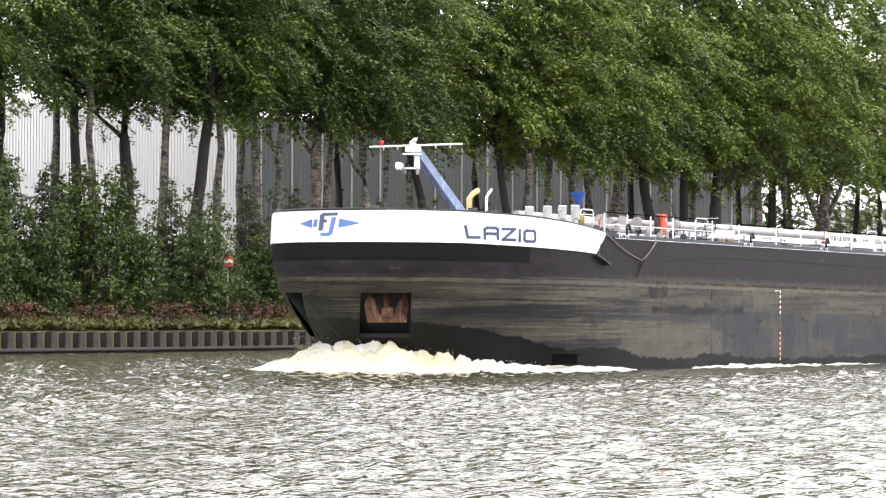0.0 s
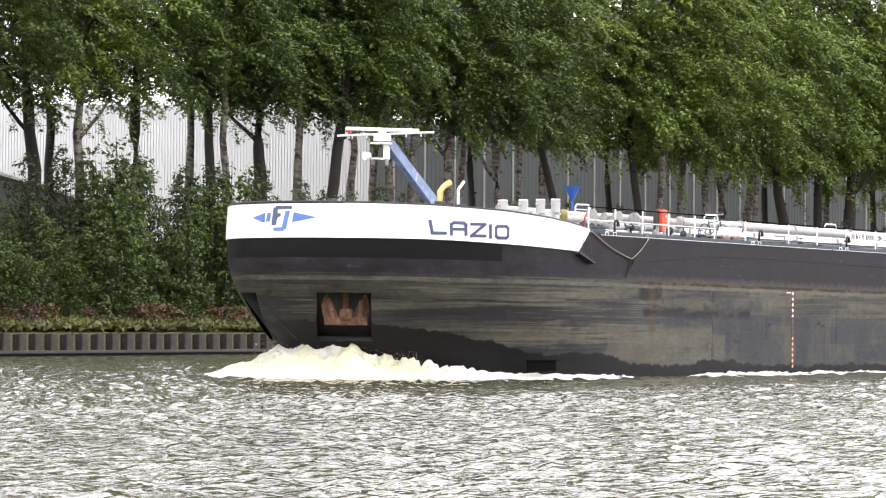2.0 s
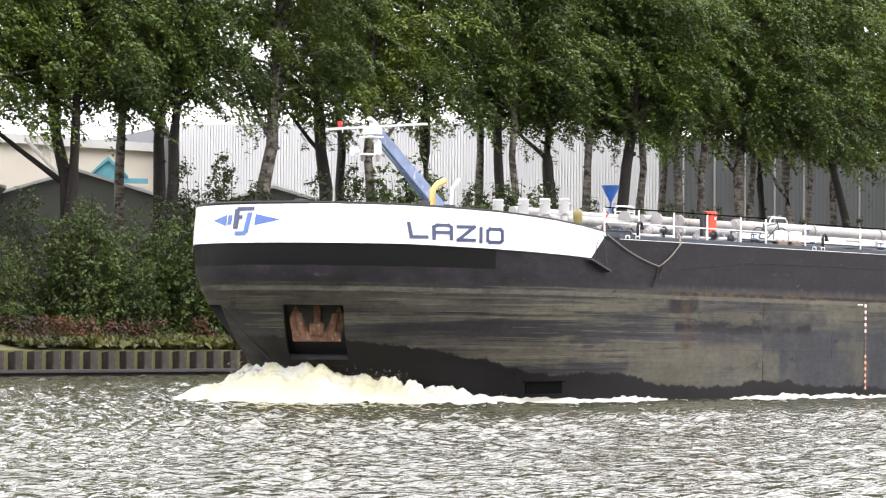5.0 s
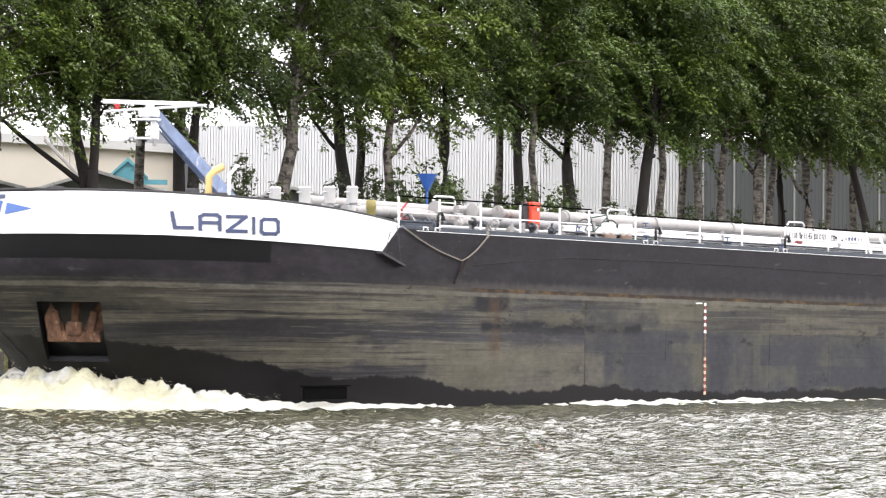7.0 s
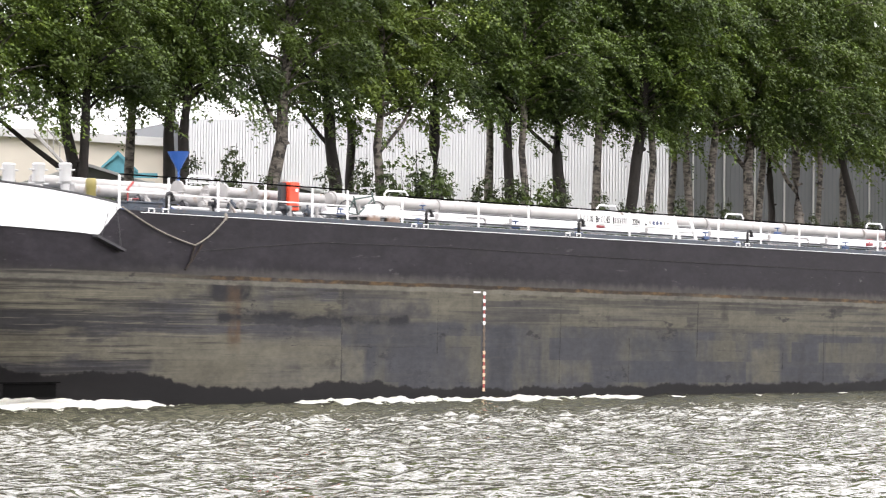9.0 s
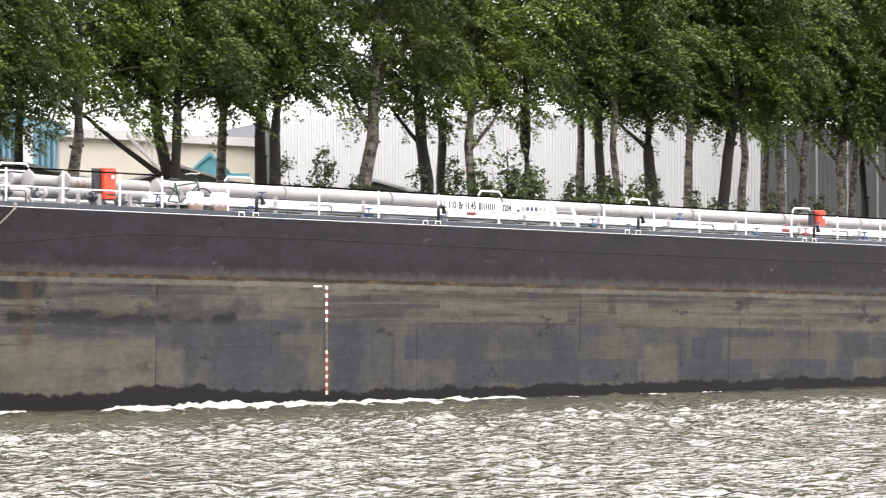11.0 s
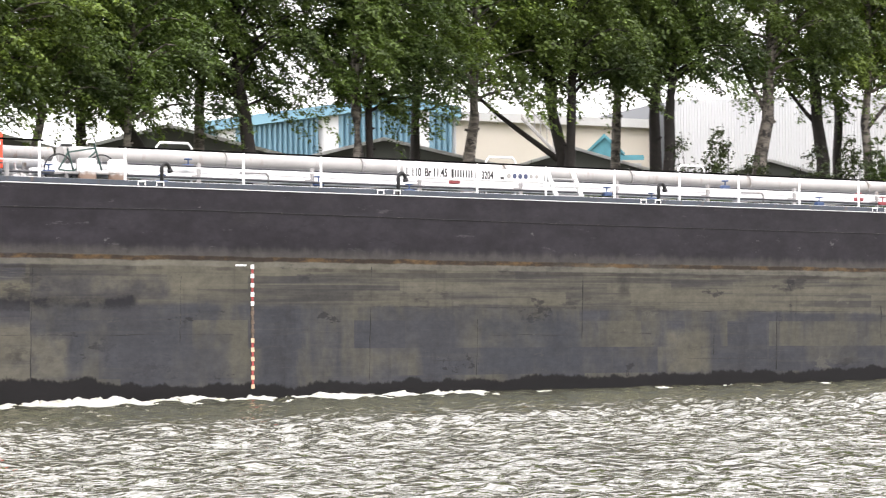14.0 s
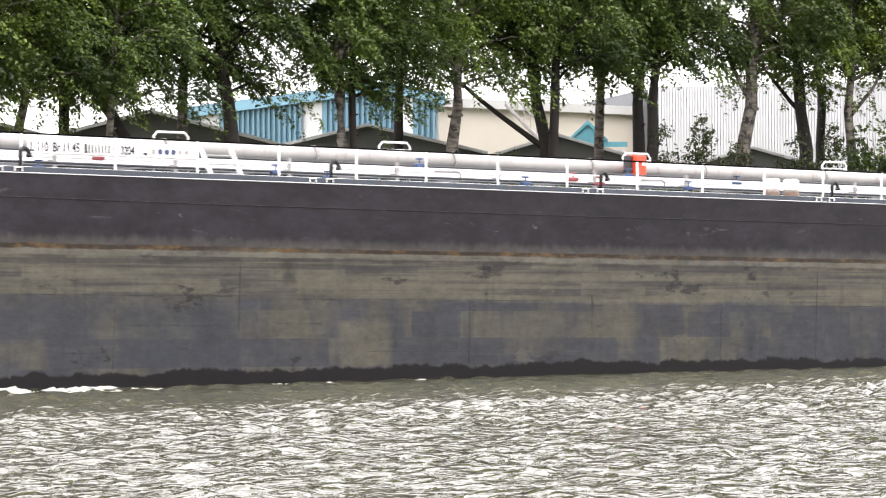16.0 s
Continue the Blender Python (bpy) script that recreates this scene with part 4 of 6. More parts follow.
def pipework():
    def run(name, pts, r, mat, label, seg=14):
        bm = bmesh.new()
        tube(bm, pts, r, seg)
        part(name, bm, M[mat], ship, label, smooth=True).data.set_sharp_from_angle(angle=radians(50))

    def line(y, z, xa, xb):
        n = max(2, int((xb - xa) / 4))
        return [(xa + (xb - xa) * k / n, y, z + trim(xa + (xb - xa) * k / n)) for k in range(n + 1)]

    run("cargo_pipe", line(3.0, 5.34, -3.0, 60), 0.185, "cargo", "large grey-white cargo pipe")
    run("cargo_pipe", line(4.2, 5.2, -8.5, 60), 0.16, "pipe", "silver-white cargo pipe")
    run("line_pipe", line(2.2, 4.97, -4.0, 60), 0.115, "pipe", "white line pipe")
    run("line_pipe", line(1.6, 4.86, -4.6, 60), 0.075, "rail", "thin white line pipe")
    # two added dark tubes draw the shade in the gaps between pipes
    run("line_pipe", line(1.0, 4.81, -6.0, 60), 0.028, "dark", "dark tube drawing the shaded gap under the line pipes")
    run("line_pipe", line(1.9, 5.12, -3.0, 60), 0.022, "dark", "thin dark tube drawing the shaded gap under the cargo pipe")
    run("line_pipe", line(0.85, 4.67, -5.5, 60), 0.035, "rail", "white pipe along the deck side")
    # crossing pipes and bends at the fore end
    run("manifold_pipe", [(-12.3, 4.3, 5.55), (-9.5, 4.3, 5.5), (-8.0, 4.0, 5.46), (-6.8, 3.7, 5.42)], 0.15, "cargo", "silver fore manifold pipe")
    run("manifold_pipe", [(-12.0, 3.2, 5.3), (-9.0, 3.2, 5.28), (-8.2, 2.9, 5.15), (-7.3, 2.6, 5.05)], 0.15, "grey_pipe", "grey bent manifold pipe")
    run("manifold_pipe", [(-7.2, 3.4, 5.45), (-5.6, 3.3, 5.4), (-3.2, 3.05, 5.36)], 0.15, "grey_pipe", "grey connecting pipe")
    run("manifold_pipe", [(-10.8, 2.0, 4.9), (-7.2, 2.0, 4.88), (-4.6, 1.9, 4.88)], 0.05, "pipe", "white low pipe")
    for x in (-8.6, -7.0, -5.9, -2.9, 1.3, 5.2, 9.6, 13.8, 18.0, 22.5, 26.5, 31):
        bm = bmesh.new()
        tube(bm, [(x, 3.0, 5.34 + trim(x)), (x + 0.07, 3.0, 5.34 + trim(x))], 0.235, 14)
        part("pipe_flange", bm, M["grey_pipe"], ship, "grey pipe flange", smooth=False)
    for x in [-3.6 + 3.1 * k for k in range(14)]:
        bm = bmesh.new()
        z = deck_z(x)
        box(bm, (x, 1.3, z + 0.3), (0.07, 0.07, 0.6))
        box(bm, (x, 3.5, z + 0.3), (0.07, 0.07, 0.6))
        box(bm, (x, 2.4, z + 0.32), (0.06, 2.2, 0.06))
        part("pipe_support", bm, M["grey_pipe"], ship, "grey pipe trestle")
    # valves with hand wheels
    for x, y, z, mat in ((-11.3, 1.6, 4.92, "red"), (-9.0, 2.4, 5.2, "grey_pipe"), (-8.0, 2.6, 5.3, "grey_pipe"), (-4.4, 1.2, 4.9, "blue"), (-1.8, 0.8, 4.72, "blue"), (-0.3, 2.0, 5.15, "blue"), (2.7, 1.2, 4.8, "blue"),
                         (5.0, 0.8, 4.66, "blue"), (7.0, 1.6, 4.95, "red"), (11.3, 1.0, 4.72, "blue"), (12.6, 0.8, 4.6, "blue"), (16.0, 1.7, 5.0, "blue"), (18.6, 0.9, 4.6, "blue"), (20.4, 1.2, 4.75, "red"),
                         (21.0, 0.9, 4.65, "red"), (22.6, 1.6, 4.9, "blue"), (24.0, 0.9, 4.6, "blue"), (26.2, 1.4, 4.8, "blue")):
        bm = bmesh.new()
        box(bm, (x, y, z - 0.03), (0.26, 0.13, 0.1), bevel=0.03)
        tube(bm, [(x, y, z), (x, y, z + 0.13)], 0.018, 6)
        tube(bm, [(x + 0.08 * math.cos(q), y + 0.08 * math.sin(q), z + 0.13) for q in (k * 0.785 for k in range(9))], 0.016, 5)
        part("valve", bm, M["valve_blue" if mat == "blue" else "valve_red" if mat == "red" else mat], ship, "%s pipe valve with hand wheel" % ("red" if mat == "red" else "blue" if mat == "blue" else "grey"))
    # crowded fittings at the fore manifold, added to fill the shaded gaps with dark
    rr = random.Random(29)
    for k in range(22):
        x, y, z = -11.2 + 0.33 * k + rr.uniform(-0.1, 0.1), rr.uniform(1.0, 2.8), 4.72 + rr.uniform(0, 0.36)
        bm = bmesh.new()
        tall = rr.uniform(0.1, 0.26)
        tube(bm, [(x, y, 4.6), (x, y, z + tall)], rr.uniform(0.025, 0.05), 8)
        tube(bm, [(x - rr.uniform(0.08, 0.2), y, z), (x + rr.uniform(0.08, 0.2), y, z)], rr.uniform(0.05, 0.1), 10)
        tube(bm, [(x - 0.03, y, z), (x + 0.03, y, z)], 0.13, 12)
        part("pipe_fitting", bm, M[rr.choice(("dark", "grey_pipe", "deck", "grey_pipe"))], ship, "added dark pipe fitting with a flange, filling a shaded gap")
    for x, y in ((-9.2, 1.1), (-7.7, 0.9), (-7.1, 1.0), (-6.3, 1.2), (-5.6, 0.9)):
        bm = bmesh.new()
        z = deck_z(x)
        box(bm, (x, y, z + 0.22), (0.09, 0.07, 0.44), bevel=0.01)
        part("pipe_post", bm, M["grey_pipe"], ship, "grey steel pipe post")
    # arched handrails over the pipes
    for x, y, z in ((-5.5, 5.4, 5.95), (0.47, 3.7, 5.74), (10.8, 4.4, 5.71), (17.4, 4.4, 5.66), (25.5, 4.4, 5.6), (33, 4.4, 5.56)):
        bm = bmesh.new()
        w = 0.48
        tube(bm, [(x - w, y, 4.6), (x - w, y, z - 0.1), (x - w + 0.1, y, z), (x + w - 0.1, y, z), (x + w, y, z - 0.1), (x + w, y, 4.6)], 0.028, 7)
        tube(bm, [(x - w, y, z - 0.18), (x + w, y, z - 0.18)], 0.02, 6)
        part("arched_handrail", bm, M["rail"], ship, "white arched handrail over the pipes", smooth=True)
    # low tubular handles along the side
    for x in (-8.9, 0.9, 16.4, 23.0):
        bm = bmesh.new()
        z = deck_z(x)
        tube(bm, [(x - 0.5, 1.0, z + 0.42), (x + 0.2, 1.0, z + 0.42), (x + 0.27, 1.0, z + 0.36), (x + 0.27, 1.0, z)], 0.028, 6)
        part("drain_pipe", bm, M["grey_pipe"], ship, "bent grey drain pipe", smooth=True)


pipework()


def locker(x, y, zb, zt, mat):
    bm = bmesh.new()
    box(bm, (x, y, (zb + zt) / 2), (0.36, 0.3, zt - zb), bevel=0.03)
    box(bm, (x, y - 0.155, zt - 0.1), (0.33, 0.03, 0.16), bevel=0.01)
    ob = part("locker", bm, M["orange"], ship, "orange-red safety equipment locker")
    bm = bmesh.new()
    box(bm, (x + 0.05, y - 0.18, zt - 0.22), (0.08, 0.02, 0.08))
    part("locker_label", bm, M["rail"], ob, "small white label")
    bm = bmesh.new()
    box(bm, (x, y - 0.16, zb + 0.12), (0.3, 0.02, 0.03))
    part("hinge_bar", bm, M["dark"], ob, "dark hinge bar")
    bm = bmesh.new()
    box(bm, (x - 0.3, y + 0.02, (zb + zt) / 2 - 0.02), (0.2, 0.12, zt - zb))
    for dx in (-0.15, 0.15):
        box(bm, (x + dx, y, (zb + deck_z(x)) / 2), (0.05, 0.05, zb - deck_z(x) + 0.02))
    part("locker_stand", bm, M["dark"], ob, "dark steel stand")


locker(-5.05, 2.41, 4.98, 5.74, "orange")
locker(23.65, 2.4, 4.7, 5.43, "orange")


def mast():
    base, head = Vector((-13.2, 5.3, 4.66)), Vector((-16.85, 5.6, 7.74))
    d = head - base
    m = Matrix.Translation(base) @ d.to_track_quat("Z", "Y").to_matrix().to_4x4()
    bm = bmesh.new()
    L = d.length
    prof = [(-0.1, 0.12), (0.1, 0.12), (0.1, -0.12), (-0.1, -0.12)]
    lo = [bm.verts.new((x * 1.3, y * 1.5, 0)) for x, y in prof]
    hi = [bm.verts.new((x, y, L)) for x, y in prof]
    bm.faces.new(lo[::-1])
    bm.faces.new(hi)
    for k in range(4):
        bm.faces.new((lo[k], lo[(k + 1) % 4], hi[(k + 1) % 4], hi[k]))
    for s in (-1, 1):
        box(bm, (s * 0.12, -0.17, L / 2), (0.025, 0.05, L))
    bmesh.ops.recalc_face_normals(bm, faces=bm.faces[:])
    bmesh.ops.transform(bm, matrix=m, verts=bm.verts)
    ob = part("mast", bm, M["mast"], ship, "slanting pale blue lattice-stiffened radar mast")
    bm = bmesh.new()
    box(bm, (-17.0, 5.62, 7.72), (0.4, 0.42, 0.2), bevel=0.03)
    box(bm, (-17.05, 5.62, 7.55), (0.5, 0.5, 0.05))
    box(bm, (-16.85, 5.55, 7.3), (0.16, 0.16, 0.55), bevel=0.02)
    box(bm, (-17.1, 5.7, 7.05), (0.42, 0.3, 0.05))
    part("mast_head", bm, M["rail"], ob, "white radar gearbox on the mast head")
    bm = bmesh.new()
    tube(bm, [(-16.8, 3.7, 7.86), (-16.8, 7.6, 7.86)], 0.035, 8)
    for y in (4.2, 4.8, 6.4, 7.0):
        tube(bm, [(-16.8, y, 7.86), (-16.8, y, 7.74)], 0.02, 6)
    part("cross_bar", bm, M["rail"], ob, "white signal cross bar")
    bm = bmesh.new()
    tube(bm, [(-16.8, 7.1, 7.9), (-16.8, 7.1, 8.0)], 0.06, 10)
    tube(bm, [(-16.8, 7.1, 7.98), (-16.8, 7.1, 8.08)], 0.0, 12, radii=[0.08, 0.07])
    part("signal_lamp", bm, M["red"], ob, "red signal lamp")
    bm = bmesh.new()
    tube(bm, [(-17.55, 5.9, 7.12), (-17.35, 5.85, 7.14)], 0.0, 12, radii=[0.14, 0.09])
    tube(bm, [(-17.4, 5.86, 7.14), (-17.4, 5.86, 6.98)], 0.03, 6)
    part("searchlight", bm, M["rail"], ob, "round white searchlight", smooth=False)
    bm = bmesh.new()
    tube(bm, [(-17.1, 5.9, 7.08), (-17.1, 5.9, 6.86)], 0.0, 10, radii=[0.08, 0.06])
    part("loudspeaker", bm, M["grey_pipe"], ob, "grey horn under the mast head")
    bm = bmesh.new()
    tube(bm, [(-16.9, 5.5, 7.05), (-16.9, 5.5, 6.84)], 0.0, 10, radii=[0.07, 0.05])
    part("loudspeaker", bm, M["grey_pipe"], ob, "grey horn under the mast head")
    bm = bmesh.new()
    box(bm, (0, 0, 0.0), (2.5, 0.12, 0.11), bevel=0.02)
    box(bm, (0, 0, -0.1), (0.22, 0.2, 0.14))
    scanner = part("radar_scanner", bm, M["rail"], ship, "turning white radar scanner bar")
    return scanner


scanner = mast()


M["drum_yellow"] = plain("yellow_plastic", (0.26, 0.22, 0.07), 0.5, vary=0.25)


def fore_deck():
    # davit posts
    bm = bmesh.new()
    tube(bm, [(-17.1, 3.2, 4.66), (-17.1, 3.2, 5.95), (-16.95, 3.15, 6.12), (-16.7, 3.1, 6.24)], 0.1, 8)
    part("davit_post", bm, M["yellow"], ship, "cream and ochre davit post", smooth=True)
    bm = bmesh.new()
    tube(bm, [(-16.95, 2.6, 4.66), (-16.95, 2.6, 6.0), (-16.7, 2.55, 6.26)], 0.05, 8)
    part("davit_stay", bm, M["rail"], ship, "thin white davit stay", smooth=True)
    for x, y in ((-17.12, 0.75), (-16.2, 0.6), (-15.38, 0.5), (-14.6, 0.45)):
        bm = bmesh.new()
        d = -0.045 * (x + 17.2)
        tube(bm, [(x, y, 4.66), (x, y, 5.14 - d), (x, y, 5.2 - d), (x, y, 5.56 - d), (x, y, 5.6 - d), (x, y, 5.64 - d)], 0, 14, radii=[0.1, 0.1, 0.15, 0.15, 0.16, 0.13])
        tube(bm, [(x - 0.28, y, 5.48 - d), (x + 0.28, y, 5.48 - d)], 0.025, 6)
        tube(bm, [(x - 0.3, y, 5.16 - d), (x + 0.3, y, 5.16 - d)], 0.025, 6)
        part("mushroom_vent", bm, M["pipe"], ship, "white capped mushroom vent", smooth=True).data.set_sharp_from_angle(angle=radians(35))
    for x, y, z in ((-18.9, 1.9, 5.5), (-21.4, 4.2, 5.52), (-18.2, 1.6, 5.42)):
        bm = bmesh.new()
        box(bm, (x, y, z), (0.3, 0.2, 0.1), bevel=0.02)
        part("fairlead", bm, M["dark"], ship, "dark fairlead on the bulwark top")
    bm = bmesh.new()
    tube(bm, [(-6.47, 5.2, 6.02), (-6.47, 5.2, 6.56)], 0, 18, radii=[0.02, 0.3])
    tube(bm, [(-6.47, 5.2, 4.6), (-6.47, 5.2, 6.05)], 0.03, 6)
    part("signal_cone", bm, M["blue"], ship, "blue cone day signal, point down", smooth=False)
    bm = bmesh.new()
    tube(bm, [(-13.3, 1.0, 4.62), (-13.3, 1.0, 4.66), (-13.3, 1.0, 5.2), (-13.3, 1.0, 5.22), (-13.3, 1.0, 5.42), (-13.3, 1.0, 5.46), (-13.3, 1.0, 5.46)], 0, 16, radii=[0.1, 0.12, 0.12, 0.135, 0.135, 0.11, 0.02])
    part("keg", bm, M["drum_yellow"], ship, "small yellow plastic keg").data.set_sharp_from_angle(angle=radians(40))
    bm = bmesh.new()
    box(bm, (-11.75, 1.0, 4.8), (1.15, 0.5, 0.22), bevel=0.04)
    box(bm, (-11.75, 1.0, 4.93), (1.2, 0.54, 0.05), bevel=0.02)
    part("deck_box", bm, M["deck"], ship, "dull blue deck box")
    # hatch coaming and hoses behind the rail
    bm = bmesh.new()
    for k in range(6):
        tube(bm, [(-12.4 + 0.35 * k, 0.7, 4.7), (-12.3 + 0.35 * k, 1.1, 4.84), (-12.1 + 0.35 * k, 1.9, 4.72)], 0.03, 5)
    part("mooring_net", bm, M["valve_blue"], ship, "blue netting and rope heap")
    bm = bmesh.new()
    tube(bm, [(-12.2, 0.9, 4.66), (-12.2, 0.9, 5.25), (-12.02, 0.9, 5.42)], 0.032, 6)
    part("hose_crane", bm, M["red_worn"], ship, "red hose hook")
    for x in (-3.86, -3.1, 26.6, 27.3):
        bm = bmesh.new()
        z = deck_z(x)
        tube(bm, [(x, 0.55, z), (x, 0.55, z + 0.26), (x, 0.55, z + 0.27), (x, 0.55, z + 0.52), (x, 0.55, z + 0.56)], 0, 14, radii=[0.2, 0.2, 0.21, 0.21, 0.16])
        part("bollard", bm, M["bollard"], ship, "white bollard with a rusty brown foot", smooth=True).data.set_sharp_from_angle(angle=radians(40))
    bm = bmesh.new()
    box(bm, (-3.6, 1.2, 4.84), (1.6, 1.3, 0.05), bevel=0.01)
    for dx in (-0.7, 0.7):
        for dy in (-0.55, 0.55):
            box(bm, (-3.6 + dx, 1.2 + dy, 4.7), (0.06, 0.06, 0.26))
    part("grating_platform", bm, M["grey_pipe"], ship, "grey raised grating platform")
    # step ladder over the rail
    for x in (8.95, 9.75):
        bm = bmesh.new()
        z = deck_z(x)
        vs = [bm.verts.new(p) for p in ((x - 0.32, 0.2, z + 0.72), (x - 0.2, 0.2, z + 0.72), (x + 0.16, 0.2, z), (x + 0.02, 0.2, z))]
        f = bm.faces.new(vs)
        ext = bmesh.ops.extrude_face_region(bm, geom=[f])
        bmesh.ops.translate(bm, vec=(0, 0.04, 0), verts=[g for g in ext["geom"] if isinstance(g, bmesh.types.BMVert)])
        part("ladder_side", bm, M["rail"], ship, "slanted white ladder side")
    for k in range(3):
        bm = bmesh.new()
        box(bm, (9.32 - 0.1 * k + 0.1, 0.24, deck_z(9.3) + 0.12 + 0.2 * k), (0.78, 0.12, 0.025))
        part("ladder_tread", bm, M["pipe"], ship, "grey ladder tread")


def bollard_mat():
    n = Nodes("bollard_paint")
    xyz = n.add("ShaderNodeSeparateXYZ", Vector=n.coord.outputs["Generated"])
    e = n.math("MULTIPLY_ADD", n.noise(9, detail=4), 0.3, xyz.outputs[2])
    return n.done(n.mix(n.step(e, 0.5, 0.75), (0.22, 0.15, 0.11), (0.75, 0.75, 0.74)), 0.6)


M["bollard"] = bollard_mat()
fore_deck()


def text_mesh(body, size, material, parent, m, label=""):
    cu = bpy.data.curves.new("lettering", "FONT")
    cu.body, cu.size, cu.extrude, cu.offset = body, size, 0.003, 0.006
    tmp = new("lettering", cu)
    me = bpy.data.meshes.new_from_object(tmp.evaluated_get(bpy.context.evaluated_depsgraph_get()))
    bpy.data.objects.remove(tmp)
    me.materials.clear()
    me.materials.append(material)
    ob = new("lettering", me)
    ob.parent = parent
    ob.matrix_basis = m
    return tagged(ob, label) if label else ob


def name_boards():
    for xa, xb, items in ((4.3, 6.4, (("L 110", 4.36, 0.27), ("Br 11.45", 4.9, 0.27), (None, 5.72, 8))), (6.5, 8.5, (("3204", 6.58, 0.25), ("ton", 7.16, 0.11), (None, 7.4, 6)))):
        bm = bmesh.new()
        zc = deck_z((xa + xb) / 2) + 0.53
        box(bm, ((xa + xb) / 2, 0.115, zc), (xb - xa, 0.02, 0.32), bevel=0.005)
        ob = part("name_board", bm, M["rail"], ship, "white board with the ship's measurements")
        for body, x, size in items:
            if body:
                text_mesh(body, size, M["black"], ob, pose(x, 0.101, zc - 0.08, 90) @ Matrix.Diagonal((0.72, 1, 1, 1)), "black painted lettering")
            else:
                for k in range(size):
                    bm = bmesh.new()
                    if size == 8:
                        box(bm, (x + 0.082 * k, 0.102, zc), (0.034 if k else 0.06, 0.008, 0.17 if k else 0.2))
                        part("number_bar", bm, M["black"], ob, "dark painted bar")
                    else:
                        tube(bm, [(x + 0.02 + 0.17 * k, 0.104, zc), (x + 0.02 + 0.17 * k, 0.098, zc)], 0.062 if k < 4 else 0.05, 12)
                        part("mark_disc", bm, M["navy" if k in (1, 2, 3) else "cargo"], ob, "round dark blue painted mark" if k in (1, 2, 3) else "faded round painted mark")


name_boards()


def bicycle():
    ob = thing("bicycle", "green bicycle leaning against the deck pipes", "bicycle", at=None)
    for x in (-0.5, 0.5):
        bm = bmesh.new()
        tube(bm, [(x + 0.33 * math.cos(q), 0, 0.33 + 0.33 * math.sin(q)) for q in (k * math.tau / 20 for k in range(21))], 0.018, 6)
        w = part("wheel", bm, M["black"], ob, "black tyre")
        bm = bmesh.new()
        for k in range(8):
            q = k * math.pi / 4
            tube(bm, [(x, 0, 0.33), (x + 0.32 * math.cos(q), 0, 0.33 + 0.32 * math.sin(q))], 0.005, 4)
        part("spokes", bm, M["pipe"], w)
    bm = bmesh.new()
    for a, b in (((-0.5, 0.33), (-0.15, 0.3)), ((-0.15, 0.3), (-0.3, 0.78)), ((-0.5, 0.33), (-0.28, 0.7)), ((-0.15, 0.3), (0.36, 0.72)), ((-0.28, 0.7), (0.34, 0.8)), ((0.5, 0.33), (0.32, 0.9))):
        tube(bm, [(a[0], 0, a[1]), (b[0], 0, b[1])], 0.02, 6)
    part("bicycle_frame", bm, M["green"], ob, "green steel frame")
    bm = bmesh.new()
    box(bm, (-0.32, 0, 0.85), (0.24, 0.13, 0.06), bevel=0.02)
    part("saddle", bm, M["black"], ob)
    bm = bmesh.new()
    tube(bm, [(0.18, -0.26, 1.0), (0.3, -0.16, 1.03), (0.32, 0, 1.0), (0.3, 0.16, 1.03), (0.18, 0.26, 1.0)], 0.015, 6)
    part("handlebar", bm, M["pipe"], ob)
    return ob


M["green"] = plain("green_paint", (0.012, 0.045, 0.036), 0.5, vary=0.2)
bike = bicycle()


def mooring_line():
    bm = bmesh.new()
    pts = []
    for k in range(9):
        f = k / 8
        pts.append((-13.25 + 2.4 * f, -0.06, 4.76 - 0.86 * f - 0.1 * math.sin(f * 3.14)))
    for k in range(1, 8):
        f = k / 7
        pts.append((-10.85 + 1.06 * f, -0.06, 3.9 + 0.7 * f - 0.08 * math.sin(f * 3.14)))
    tube(bm, pts, 0.02, 6)
    tube(bm, [(-9.79, -0.03, 4.56), (-9.72, 0.05, 4.7)], 0.05, 6)
    part("mooring_rope", bm, M["rope"], ship, "slack mooring rope over the side", smooth=True)
    bm = bmesh.new()
    for a, b in (((-10.85, 3.88), (-10.97, 3.5)), ((-10.5, 4.05), (-10.85, 3.9)), ((-10.6, 3.92), (-10.95, 3.5)), ((-10.97, 3.5), (-11.15, 3.3))):
        tube(bm, [(a[0], -0.05, a[1]), (b[0], -0.05, b[1])], 0.026, 6)
    part("rope_tackle", bm, M["dark_brown_steel"], ship, "rusty tackle hanging in the rope")
    bm = bmesh.new()
    box(bm, (-13.7, -0.1, 3.88), (0.95, 0.22, 0.06), pose(0, 0, 0, 0, 20, 0))
    tube(bm, [(-13.45, -0.08, 4.76), (-13.3, -0.1, 3.74)], 0.013, 5)
    tube(bm, [(-13.7, -0.08, 4.6), (-13.95, -0.1, 4.0)], 0.01, 5)
    part("boarding_step", bm, M["dark"], ship, "dark folded boarding step")
    # boxes on the plating; their matt black stands for the shade in the recess
    bm = bmesh.new()
    box(bm, (-16.0, -0.02, 0.6), (1.75, 0.1, 0.03))
    box(bm, (-16.0, 0.0, 0.42), (1.55, 0.06, 0.32))
    part("thruster_grid", bm, M["recess"], ship, "black box standing for the shaded recess of the thruster outlet")


mooring_line()


# ---------- foam: lumpy rigid pieces that travel and heave with the ship ----------
def foam_height(u, w, seed):
    p = Vector((u * 1.6, w * 1.6, seed))
    a = noise.noise(p) * 0.5 + noise.noise(p * 2.7) * 0.32 + noise.noise(p * 6.5) * 0.14 + noise.noise(p * 14) * 0.12 + abs(noise.noise(p * 27)) * 0.13
    return a


